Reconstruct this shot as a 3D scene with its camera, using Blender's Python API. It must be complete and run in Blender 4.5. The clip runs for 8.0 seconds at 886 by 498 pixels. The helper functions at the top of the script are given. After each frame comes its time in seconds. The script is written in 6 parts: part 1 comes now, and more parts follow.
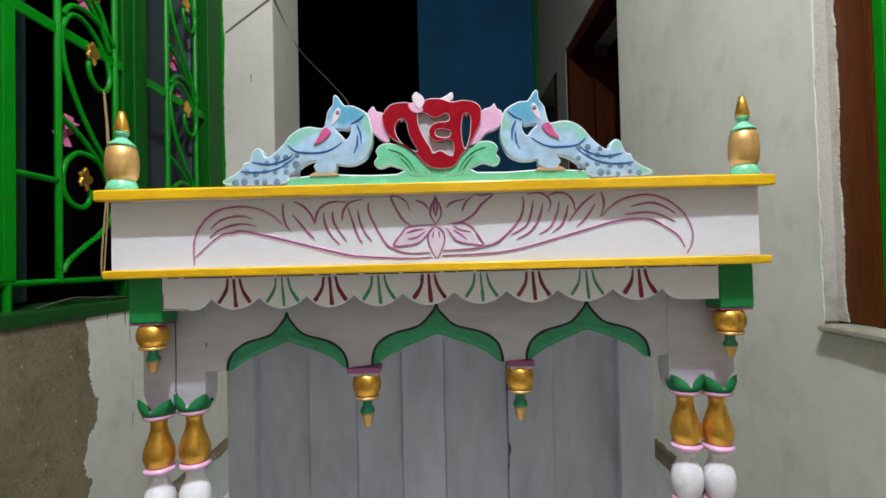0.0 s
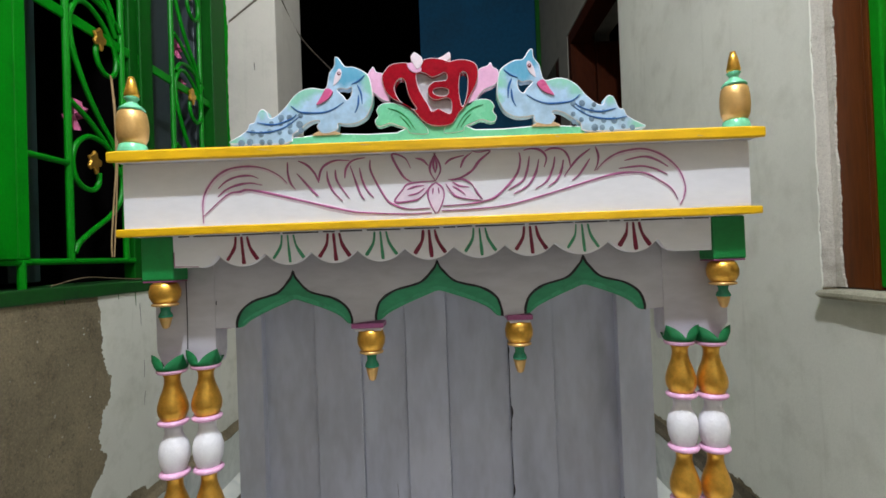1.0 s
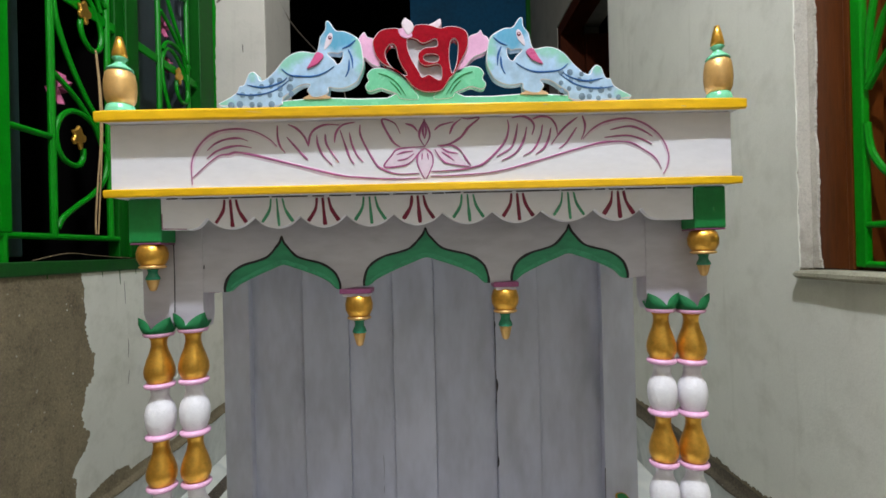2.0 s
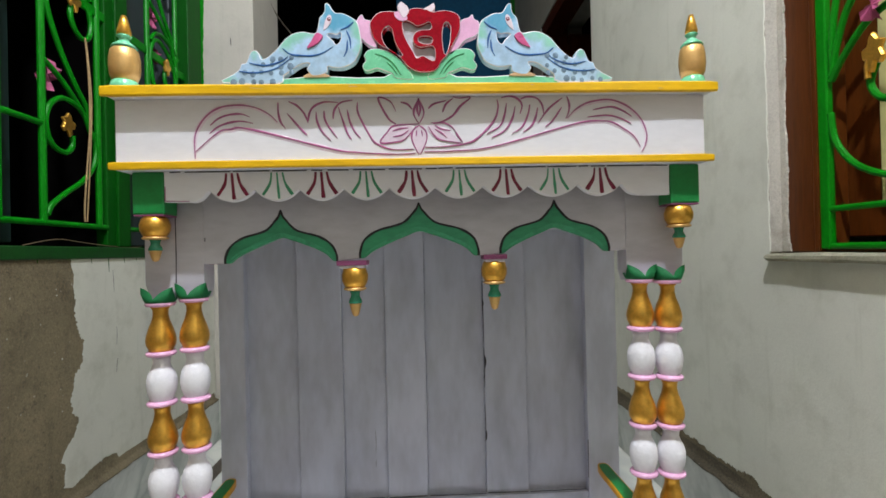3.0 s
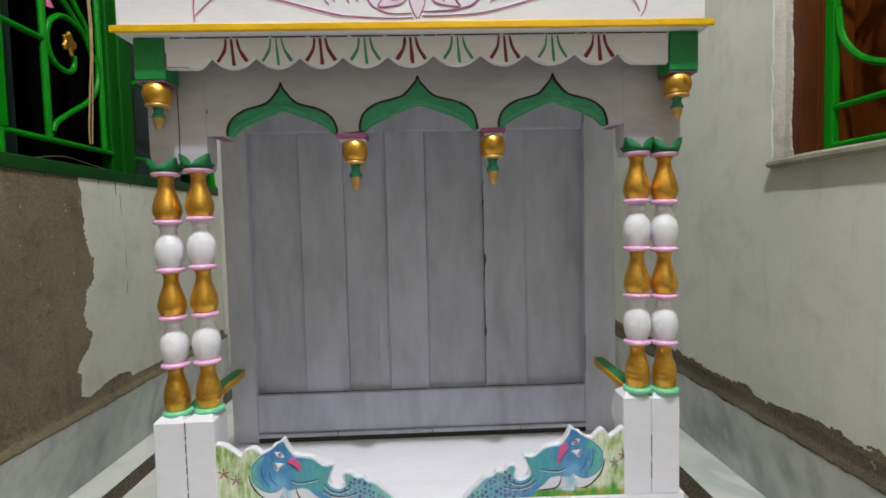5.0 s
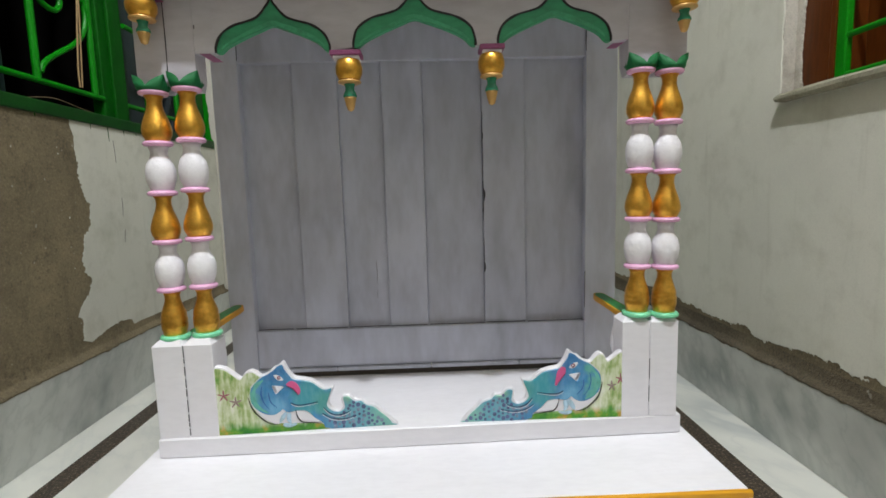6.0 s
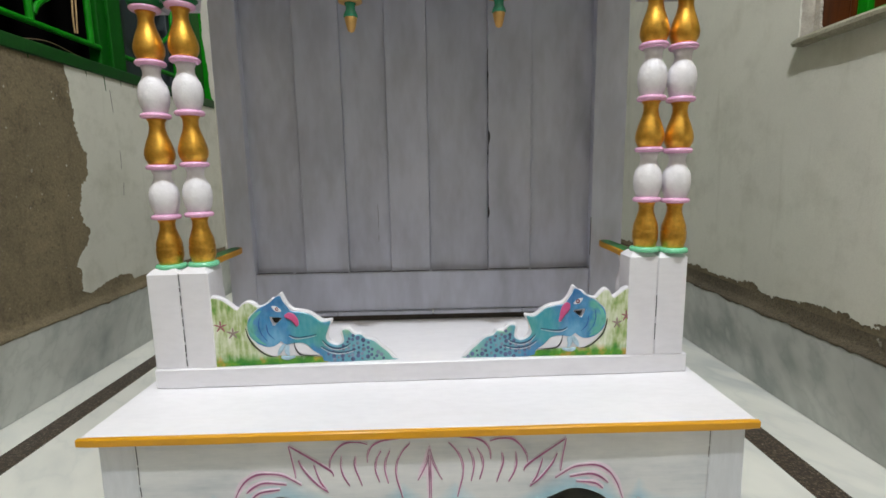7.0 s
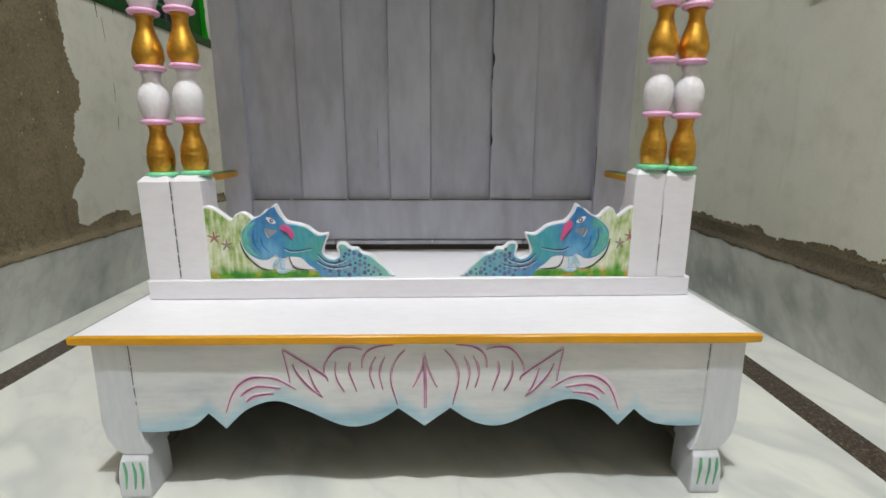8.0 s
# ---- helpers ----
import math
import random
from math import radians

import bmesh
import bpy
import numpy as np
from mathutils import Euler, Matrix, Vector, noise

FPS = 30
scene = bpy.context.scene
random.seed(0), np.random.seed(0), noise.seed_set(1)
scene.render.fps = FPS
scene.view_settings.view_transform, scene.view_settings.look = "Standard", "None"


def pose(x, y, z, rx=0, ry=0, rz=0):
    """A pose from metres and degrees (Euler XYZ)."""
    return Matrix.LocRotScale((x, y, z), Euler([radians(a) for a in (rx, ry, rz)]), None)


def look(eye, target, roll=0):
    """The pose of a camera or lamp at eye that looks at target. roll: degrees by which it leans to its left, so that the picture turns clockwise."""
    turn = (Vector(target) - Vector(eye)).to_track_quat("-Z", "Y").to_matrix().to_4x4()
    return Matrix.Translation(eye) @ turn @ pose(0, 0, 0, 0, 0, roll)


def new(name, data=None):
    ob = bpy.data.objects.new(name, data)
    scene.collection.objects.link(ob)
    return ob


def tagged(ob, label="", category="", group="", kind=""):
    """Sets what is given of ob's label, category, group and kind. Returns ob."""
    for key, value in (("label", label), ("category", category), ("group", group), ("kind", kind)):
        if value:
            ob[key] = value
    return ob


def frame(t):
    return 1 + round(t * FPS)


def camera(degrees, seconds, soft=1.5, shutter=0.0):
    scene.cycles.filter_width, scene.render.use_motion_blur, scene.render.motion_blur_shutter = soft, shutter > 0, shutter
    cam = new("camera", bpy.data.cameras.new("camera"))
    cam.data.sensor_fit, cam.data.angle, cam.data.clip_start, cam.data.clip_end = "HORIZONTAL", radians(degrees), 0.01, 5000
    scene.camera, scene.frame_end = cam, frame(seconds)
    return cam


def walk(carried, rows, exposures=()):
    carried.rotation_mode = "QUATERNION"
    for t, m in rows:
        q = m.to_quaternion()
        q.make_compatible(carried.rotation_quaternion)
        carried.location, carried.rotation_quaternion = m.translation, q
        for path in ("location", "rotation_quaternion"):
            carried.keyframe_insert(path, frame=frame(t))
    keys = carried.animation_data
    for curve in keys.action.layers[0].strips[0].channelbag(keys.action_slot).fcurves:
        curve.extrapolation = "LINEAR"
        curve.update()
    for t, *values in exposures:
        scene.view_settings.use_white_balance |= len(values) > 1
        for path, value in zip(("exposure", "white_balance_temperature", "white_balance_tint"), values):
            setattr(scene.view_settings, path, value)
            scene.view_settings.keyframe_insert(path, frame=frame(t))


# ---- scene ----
cam = camera(84.7, 8.0, 1.6)
PATH = [
    (0, (0.009, -0.615, 0.876), (0.003, 1.385, 0.921), -1.4),
    (0.5, (0.012, -0.625, 0.852), (-0.011, 1.375, 0.898), -1.9),
    (1, (0.014, -0.633, 0.828), (-0.014, 1.367, 0.855), -2.1),
    (1.5, (0.017, -0.632, 0.807), (0.004, 1.368, 0.809), -1.7),
    (3, (0.0, -0.673, 0.754), (0.087, 1.325, 0.766), -1.3),
    (3.5, (0.001, -0.679, 0.719), (0.092, 1.319, 0.711), -1.2),
    (4, (-0.001, -0.686, 0.688), (0.081, 1.312, 0.652), -1.0),
    (4.5, (0.0, -0.687, 0.658), (0.073, 1.311, 0.584), -1.1),
    (5.8, (0.013, -0.689, 0.563), (0.062, 1.301, 0.368), -1.7),
    (6, (0.009, -0.681, 0.555), (0.062, 1.304, 0.323), -1.6),
    (6.5, (0.008, -0.674, 0.521), (0.056, 1.307, 0.253), -1.5),
    (7, (0.008, -0.67, 0.485), (0.048, 1.306, 0.176), -1.0),
    (7.5, (0.007, -0.669, 0.444), (0.038, 1.298, 0.081), -0.4),
    (8, (0.011, -0.665, 0.413), (0.042, 1.285, -0.028), 0.1),
]
walk(cam, [(t, look(eye, target, roll)) for t, eye, target, roll in PATH], ((0, 0.06, 6220, 10.3), (3, 0.12, 6300, 10.6), (4.5, 0.04, 6380, 10.4), (6, 0.08, 6490, 9.5), (7, 0.09, 6540, 9.5), (8, 0.10, 6570, 9.5)))

# ---- light ----
world = bpy.data.worlds.new("night")
scene.world = world
world.use_nodes = True
world.node_tree.nodes["Background"].inputs[0].default_value = (0.55, 0.65, 0.8, 1)
world.node_tree.nodes["Background"].inputs[1].default_value = 0.004


def point_lamp(name, place, watts, radius, colour):
    data = bpy.data.lights.new(name, "POINT")
    data.energy, data.shadow_soft_size, data.color = watts, radius, colour
    ob = new(name, data)
    ob.location = place
    return ob


point_lamp("hanging_bulb", (0.02, -0.83, 2.75), 171, 0.035, (0.92, 0.955, 1.0))


# ---- materials ----
def nodes_of(name):
    m = bpy.data.materials.new(name)
    m.use_nodes = True
    t = m.node_tree
    return m, t, t.nodes["Principled BSDF"]


def noise_node(t, vec, scale, detail=4.0, rough=0.6):
    n = t.nodes.new("ShaderNodeTexNoise")
    n.inputs["Scale"].default_value = scale
    n.inputs["Detail"].default_value = detail
    n.inputs["Roughness"].default_value = rough
    t.links.new(vec, n.inputs["Vector"])
    return n.outputs["Fac"]


def ramp_node(t, fac, stops):
    r = t.nodes.new("ShaderNodeValToRGB")
    e = r.color_ramp.elements
    while len(e) < len(stops):
        e.new(0.5)
    for el, (p, c) in zip(e, stops):
        el.position, el.color = p, (c[0], c[1], c[2], 1)
    t.links.new(fac, r.inputs["Fac"])
    return r.outputs["Color"]


def mix_node(t, fac, a, b, mode="MIX"):
    m = t.nodes.new("ShaderNodeMix")
    m.data_type, m.blend_type = "RGBA", mode
    for sock, v in ((m.inputs["Factor"], fac), (m.inputs["A"], a), (m.inputs["B"], b)):
        if isinstance(v, (int, float)):
            sock.default_value = v
        elif isinstance(v, tuple):
            sock.default_value = (v[0], v[1], v[2], 1)
        else:
            t.links.new(v, sock)
    return m.outputs["Result"]


def math_node(t, op, a, b=0.0):
    m = t.nodes.new("ShaderNodeMath")
    m.operation = op
    for sock, v in zip(m.inputs, (a, b)):
        if isinstance(v, (int, float)):
            sock.default_value = v
        else:
            t.links.new(v, sock)
    return m.outputs[0]


def coords(t, stretch=(1, 1, 1)):
    c = t.nodes.new("ShaderNodeTexCoord")
    m = t.nodes.new("ShaderNodeMapping")
    m.inputs["Scale"].default_value = stretch
    t.links.new(c.outputs["Object"], m.inputs["Vector"])
    return m.outputs["Vector"]


def axes(t):
    c = t.nodes.new("ShaderNodeTexCoord")
    s = t.nodes.new("ShaderNodeSeparateXYZ")
    t.links.new(c.outputs["Object"], s.inputs[0])
    return s.outputs


def bump_into(t, bsdf, height, strength, dist):
    b = t.nodes.new("ShaderNodeBump")
    b.inputs["Strength"].default_value = strength
    b.inputs["Distance"].default_value = dist
    t.links.new(height, b.inputs["Height"])
    t.links.new(b.outputs[0], bsdf.inputs["Normal"])


def surface(name, base, rough=0.5, metal=0.0, vary=0.15, stretch=(1, 1, 1), fine=90.0, coarse=9.0, bump=0.15, dist=0.001, coat=0.0, random_tone=0.0, spec=0.5):
    """Paint, metal or wood: two scales of tone, uneven gloss and fine relief."""
    m, t, b = nodes_of(name)
    v = coords(t, stretch)
    a, c = noise_node(t, v, coarse), noise_node(t, v, fine, 3.0)
    dark = tuple(x * (1 - vary) for x in base)
    light = tuple(min(1, x * (1 + 0.5 * vary)) for x in base)
    col = ramp_node(t, a, ((0.3, dark), (0.5, base), (0.72, light)))
    col = mix_node(t, 0.35, col, ramp_node(t, c, ((0.35, dark), (0.6, light))))
    if random_tone:
        info = t.nodes.new("ShaderNodeObjectInfo")
        tone = ramp_node(t, info.outputs["Random"], ((0, (1 - random_tone,) * 3), (1, (1, 1, 1))))
        col = mix_node(t, 1.0, col, tone, "MULTIPLY")
    t.links.new(col, b.inputs["Base Color"])
    r = t.nodes.new("ShaderNodeMapRange")
    r.inputs["To Min"].default_value, r.inputs["To Max"].default_value = max(0.03, rough - 0.1), min(1, rough + 0.12)
    t.links.new(a, r.inputs["Value"])
    t.links.new(r.outputs[0], b.inputs["Roughness"])
    b.inputs["Metallic"].default_value = metal
    b.inputs["Coat Weight"].default_value = coat
    b.inputs["Specular IOR Level"].default_value = spec
    bump_into(t, b, c, bump, dist)
    return m


WHITE = surface("white_enamel_paint", (0.772, 0.758, 0.792), 0.42, vary=0.07, stretch=(0.35, 1, 1), coarse=14, fine=140, bump=0.25, dist=0.0008)
# White paint made greyer; part of the roof's shadow sits in this tone.
GREY = surface("grey_white_wash", (0.545, 0.563, 0.655), 0.5, vary=0.30, stretch=(1, 1, 0.33), coarse=10, fine=30, bump=0.06, dist=0.0008, random_tone=0.10)
EGG_WHITE = surface("rough_white_enamel", (0.78, 0.76, 0.79), 0.45, vary=0.09, coarse=60, fine=330, bump=0.6, dist=0.0012)
# White enamel toned down; the cornice's shade is put into this colour.
SHADED_WHITE = surface("thin_white_wash", (0.54, 0.52, 0.56), 0.5, vary=0.2, stretch=(0.3, 1, 1), coarse=16, fine=90, bump=0.25, dist=0.0008)
YELLOW = surface("yellow_enamel", (0.78, 0.45, 0.004), 0.32, vary=0.26, stretch=(0.2, 1, 1), coarse=22, fine=200, bump=0.2)
ORANGE = surface("ochre_enamel", (0.66, 0.31, 0.004), 0.35, vary=0.14, stretch=(0.2, 1, 1), coarse=18, fine=200, bump=0.2)
GOLD = surface("gold_paint", (0.77, 0.412, 0.064), 0.31, metal=0.88, vary=0.30, coarse=34, fine=200, bump=0.22, dist=0.0006)
PALE_GOLD = surface("pale_gold_paint", (0.66, 0.40, 0.14), 0.38, metal=0.6, vary=0.15, coarse=40, fine=260, bump=0.25, dist=0.0006)
PINK = surface("pink_enamel", (0.79, 0.43, 0.64), 0.25, vary=0.1, coarse=60, fine=300, bump=0.1)
MINT = surface("mint_enamel", (0.18, 0.58, 0.33), 0.25, vary=0.15, coarse=30, fine=260, bump=0.12)
GREEN = surface("green_enamel", (0.011, 0.225, 0.048), 0.38, vary=0.22, coarse=30, fine=200, bump=0.2)
NECK_GREEN = surface("sea_green_enamel", (0.030, 0.27, 0.15), 0.22, vary=0.25, coarse=60, fine=260)
PALE_GREEN = surface("arch_green_paint", (0.040, 0.31, 0.145), 0.5, vary=0.28, stretch=(0.4, 1, 1), coarse=60, fine=160, bump=0.2)
ARCH_LIGHT = surface("light_arch_green_paint", (0.058, 0.36, 0.185), 0.5, vary=0.35, coarse=60, fine=200)
MAUVE = surface("mauve_paint", (0.30, 0.075, 0.19), 0.45, vary=0.25, coarse=60, fine=300)
LEG_WHITE = surface("blue_white_leg_paint", (0.64, 0.655, 0.69), 0.45, vary=0.14, stretch=(1, 1, 0.2), coarse=20, fine=120, bump=0.25, dist=0.0008)
ROSE = surface("rose_line_paint", (0.385, 0.105, 0.25), 0.42, vary=0.42, coarse=70, fine=300)
FADED_FLOWER = surface("faded_grey_rose_paint", (0.30, 0.22, 0.20), 0.45, vary=0.3, coarse=70)
FLOWER_PAINT = surface("dull_rose_flower_paint", (0.32, 0.10, 0.13), 0.45, vary=0.3, coarse=70)
MAROON = surface("maroon_line_paint", (0.20, 0.003, 0.034), 0.4, vary=0.3, coarse=70, fine=300)
LINE_GREEN = surface("green_line_paint", (0.05, 0.30, 0.15), 0.45, vary=0.3, coarse=70, fine=300)
STRIPE = surface("faded_green_stripe_paint", (0.13, 0.42, 0.22), 0.45, vary=0.35, coarse=70, fine=300)
# Bracket green again, darkened so the capitals carry their shade in colour.
SHADED_LEAF_GREEN = surface("matt_leaf_green_paint", (0.008, 0.135, 0.040), 0.55, vary=0.25, coarse=40, fine=200, bump=0.2, spec=0.3)
BLACK = surface("black_line_paint", (0.012, 0.010, 0.014), 0.5, vary=0.3, coarse=70)
RED = surface("red_enamel", (0.30, 0.003, 0.012), 0.15, vary=0.3, coarse=45, fine=260, bump=0.12, spec=0.2)
SILVER = surface("grey_ground_paint", (0.50, 0.48, 0.51), 0.45, vary=0.3, coarse=45, fine=200)
PETAL = surface("pale_pink_enamel", (0.80, 0.68, 0.74), 0.3, vary=0.15, coarse=60)
NAVY = surface("navy_line_paint", (0.006, 0.045, 0.11), 0.35, vary=0.4, coarse=60)
BEAK_PINK = surface("hot_pink_beak_paint", (0.62, 0.10, 0.26), 0.28, vary=0.2, coarse=60)
NECK_RIM = surface("mint_neck_paint", (0.13, 0.44, 0.36), 0.35, vary=0.3, coarse=80)
BLUE_LINE = surface("blue_line_paint", (0.010, 0.10, 0.34), 0.35, vary=0.3, coarse=60)
SPOT = surface("slate_spot_paint", (0.17, 0.26, 0.36), 0.45, vary=0.6, coarse=70)
TOE_BLUE = surface("pale_blue_foot_paint", (0.42, 0.60, 0.72), 0.35, vary=0.3, coarse=90)
FADED_SPOT = surface("grey_violet_spot_paint", (0.20, 0.25, 0.36), 0.4, vary=0.9, coarse=130)
TAIL_SPOT = surface("deep_blue_spot_paint", (0.10, 0.13, 0.26), 0.4, vary=0.9, coarse=130)
WASH = surface("pale_pink_wash", (0.74, 0.62, 0.71), 0.45, vary=0.12, coarse=40, fine=160)
# Bare board with shade put into its dark colour.
SHADED_WOOD = surface("unpainted_old_board", (0.055, 0.045, 0.032), 0.8, vary=0.4, stretch=(0.15, 1, 1), coarse=25, fine=160)
# One plywood in two tones: right side coloured as lit, left as shaded.
LIT_SIDE = surface("thinly_whitened_plywood", (0.38, 0.35, 0.26), 0.8, vary=0.35, stretch=(1, 0.15, 1), coarse=25, fine=160)
SHADED_SIDE = surface("bare_pale_plywood", (0.17, 0.15, 0.105), 0.8, vary=0.35, stretch=(1, 0.15, 1), coarse=25, fine=160)
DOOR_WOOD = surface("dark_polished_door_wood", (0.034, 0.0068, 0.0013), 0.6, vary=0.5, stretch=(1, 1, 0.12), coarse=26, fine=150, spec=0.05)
TAN = surface("tan_foot_paint", (0.60, 0.40, 0.22), 0.4, vary=0.2, coarse=60)
GRILLE = surface("bright_green_iron_paint", (0.0015, 0.175, 0.002), 0.42, vary=0.25, coarse=22, fine=160, bump=0.2, spec=0.2)
FRAME_GREEN = surface("deep_green_frame_paint", (0.001, 0.068, 0.0015), 0.5, vary=0.35, stretch=(1, 1, 0.2), coarse=16, fine=160, bump=0.25, spec=0.15)
WOOD = surface("varnished_brown_wood", (0.088, 0.022, 0.003), 0.34, vary=0.45, stretch=(1, 1, 0.12), coarse=26, fine=150, bump=0.3, spec=0.25)
DARK_WOOD = surface("dark_shutter_wood", (0.07, 0.022, 0.010), 0.35, vary=0.4, stretch=(1, 1, 0.12), coarse=26, fine=150, bump=0.3)
TEAL = surface("dark_teal_shutter_paint", (0.005, 0.015, 0.014), 0.5, vary=0.3, stretch=(1, 1, 0.15), coarse=20)
SLATE = surface("slate_shutter_paint", (0.024, 0.034, 0.038), 0.5, vary=0.3, stretch=(1, 1, 0.15), coarse=20)
CREAM = surface("cream_panel_paint", (0.52, 0.46, 0.20), 0.5, vary=0.12)
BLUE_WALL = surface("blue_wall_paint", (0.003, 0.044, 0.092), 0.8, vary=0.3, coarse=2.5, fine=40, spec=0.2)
# Rooms without light: their darkness is given as a near-black colour.
UNLIT_BLACK = surface("dark_room_plaster", (0.003, 0.0026, 0.0024), 0.95, vary=0.3, coarse=3, spec=0.02)
# A darker, more mottled green than the frame.
SILL_GREEN = surface("grimy_green_sill_paint", (0.0012, 0.048, 0.0018), 0.5, vary=0.5, coarse=14, fine=90, bump=0.4)
WIRE = surface("dirty_brown_wire", (0.13, 0.085, 0.045), 0.8, vary=0.5, coarse=60)
CORD = surface("tan_cord", (0.34, 0.22, 0.10), 0.8, vary=0.3, coarse=80)
CABLE = surface("grey_cable", (0.16, 0.13, 0.10), 0.6, vary=0.3, coarse=60)
CLOTH_PINK = surface("faded_pink_cloth", (0.32, 0.05, 0.13), 0.7, vary=0.4, coarse=50)


def speckled(name):
    m, t, b = nodes_of(name)
    n = noise_node(t, coords(t), 210, 3.0, 0.7)
    col = ramp_node(t, n, ((0.40, (0.012, 0.009, 0.007)), (0.50, (0.050, 0.034, 0.022)), (0.60, (0.11, 0.08, 0.055)), (0.70, (0.34, 0.30, 0.25))))
    t.links.new(col, b.inputs["Base Color"])
    b.inputs["Roughness"].default_value = 0.35
    bump_into(t, b, n, 0.1, 0.0006)
    return m


GRANITE = speckled("dark_granite")


def bird_paint(name, base, patches, axis, spread=60):
    """Brushed colours that run into one another. patches: (from the axis, height, radius, softness, colour) in cm."""
    m, t, b = nodes_of(name)
    v = coords(t)
    a, c = noise_node(t, v, spread, 3.0), noise_node(t, coords(t, (1, 1, 0.4)), 190, 3.0)
    x, _, z = axes(t)
    x = math_node(t, "ABSOLUTE", math_node(t, "SUBTRACT", x, axis * 0.01))
    wander = math_node(t, "MULTIPLY", math_node(t, "SUBTRACT", a, 0.5), 0.022)
    col = ramp_node(t, a, ((0.35, tuple(p * 0.82 for p in base)), (0.65, tuple(min(1, p * 1.12) for p in base))))
    for px, pz, r, soft, tint in patches:
        dx = math_node(t, "SUBTRACT", x, px * 0.01)
        dz = math_node(t, "SUBTRACT", z, pz * 0.01)
        d = math_node(t, "SQRT", math_node(t, "ADD", math_node(t, "MULTIPLY", dx, dx), math_node(t, "MULTIPLY", dz, dz)))
        f = t.nodes.new("ShaderNodeMapRange")
        for k, val in (("From Min", r * 0.01), ("From Max", (r + soft) * 0.01), ("To Min", 1.0), ("To Max", 0.0)):
            f.inputs[k].default_value = val
        t.links.new(math_node(t, "ADD", d, wander), f.inputs["Value"])
        col = mix_node(t, f.outputs[0], col, tint)
    col = mix_node(t, 0.08, col, ramp_node(t, c, ((0.35, tuple(p * 0.6 for p in base)), (0.68, (0.75, 0.8, 0.85)))))
    t.links.new(col, b.inputs["Base Color"])
    b.inputs["Roughness"].default_value = 0.3
    bump_into(t, b, c, 0.2, 0.0006)
    return m


BIRD_MINT, BIRD_BLUE, BIRD_TEAL = (0.24, 0.58, 0.44), (0.09, 0.36, 0.55), (0.045, 0.32, 0.38)
SKY_BIRD = bird_paint("pale_blue_bird_paint", (0.40, 0.58, 0.76), (
    (10.3, 105.0, 1.3, 1.1, BIRD_BLUE), (11.5, 105.9, 0.5, 0.6, BIRD_BLUE), (9.0, 104.7, 0.5, 0.8, BIRD_BLUE),
    (16.6, 102.0, 0.4, 1.3, BIRD_MINT), (15.0, 103.1, 0.4, 1.3, BIRD_MINT), (13.6, 103.0, 0.2, 0.9, BIRD_MINT),
    (7.2, 102.8, 0.4, 1.0, BIRD_MINT), (7.3, 101.2, 0.3, 0.9, BIRD_MINT), (7.6, 104.1, 0.3, 0.8, BIRD_MINT),
    (20.5, 100.8, 0.3, 0.8, BIRD_MINT), (23.8, 97.2, 0.3, 1.2, BIRD_MINT)), 0.3)
TEAL_BIRD = bird_paint("blue_green_bird_paint", (0.040, 0.23, 0.46), (
    (15.9, 28.1, 1.6, 1.6, BIRD_TEAL), (13.9, 27.0, 1.0, 1.2, (0.07, 0.34, 0.30)), (16.6, 26.4, 0.8, 1.2, BIRD_TEAL),
    (24.0, 28.4, 0.5, 0.8, (0.10, 0.40, 0.32)), (23.6, 26.9, 0.5, 0.7, (0.10, 0.40, 0.32)), (23.2, 30.2, 0.3, 0.7, (0.10, 0.40, 0.32)),
    (20.5, 26.6, 0.6, 1.3, (0.13, 0.38, 0.60)), (20.6, 31.6, 0.7, 1.0, (0.03, 0.17, 0.40)), (8.5, 25.3, 3.2, 2.8, (0.12, 0.38, 0.47)), (6.0, 24.2, 1.0, 2.0, (0.20, 0.50, 0.42)), (10.8, 27.3, 0.4, 0.8, (0.20, 0.45, 0.32))), -0.5, 80)


def meadow_paint():
    m, t, b = nodes_of("meadow_paint")
    v = coords(t, (1, 1, 0.22))
    streak = noise_node(t, v, 130, 3.0)
    patch = noise_node(t, coords(t), 40, 3.0)
    s = math_node(t, "ADD", math_node(t, "MULTIPLY", streak, 0.6), math_node(t, "MULTIPLY", patch, 0.4))
    col = ramp_node(t, s, ((0.36, (0.13, 0.31, 0.05)), (0.44, (0.36, 0.46, 0.18)), (0.51, (0.58, 0.65, 0.42)), (0.60, (0.74, 0.77, 0.65))))
    z = axes(t)[2]
    low = t.nodes.new("ShaderNodeMapRange")
    for k, val in (("From Min", 0.254), ("From Max", 0.243), ("To Min", 0.0), ("To Max", 1.0)):
        low.inputs[k].default_value = val
    t.links.new(math_node(t, "ADD", z, math_node(t, "MULTIPLY", streak, 0.012)), low.inputs["Value"])
    col = mix_node(t, low.outputs[0], col, ramp_node(t, patch, ((0.40, (0.015, 0.20, 0.015)), (0.53, (0.10, 0.33, 0.02)), (0.64, (0.50, 0.33, 0.05)))))
    t.links.new(col, b.inputs["Base Color"])
    b.inputs["Roughness"].default_value = 0.4
    bump_into(t, b, streak, 0.2, 0.0006)
    return m


MEADOW = meadow_paint()


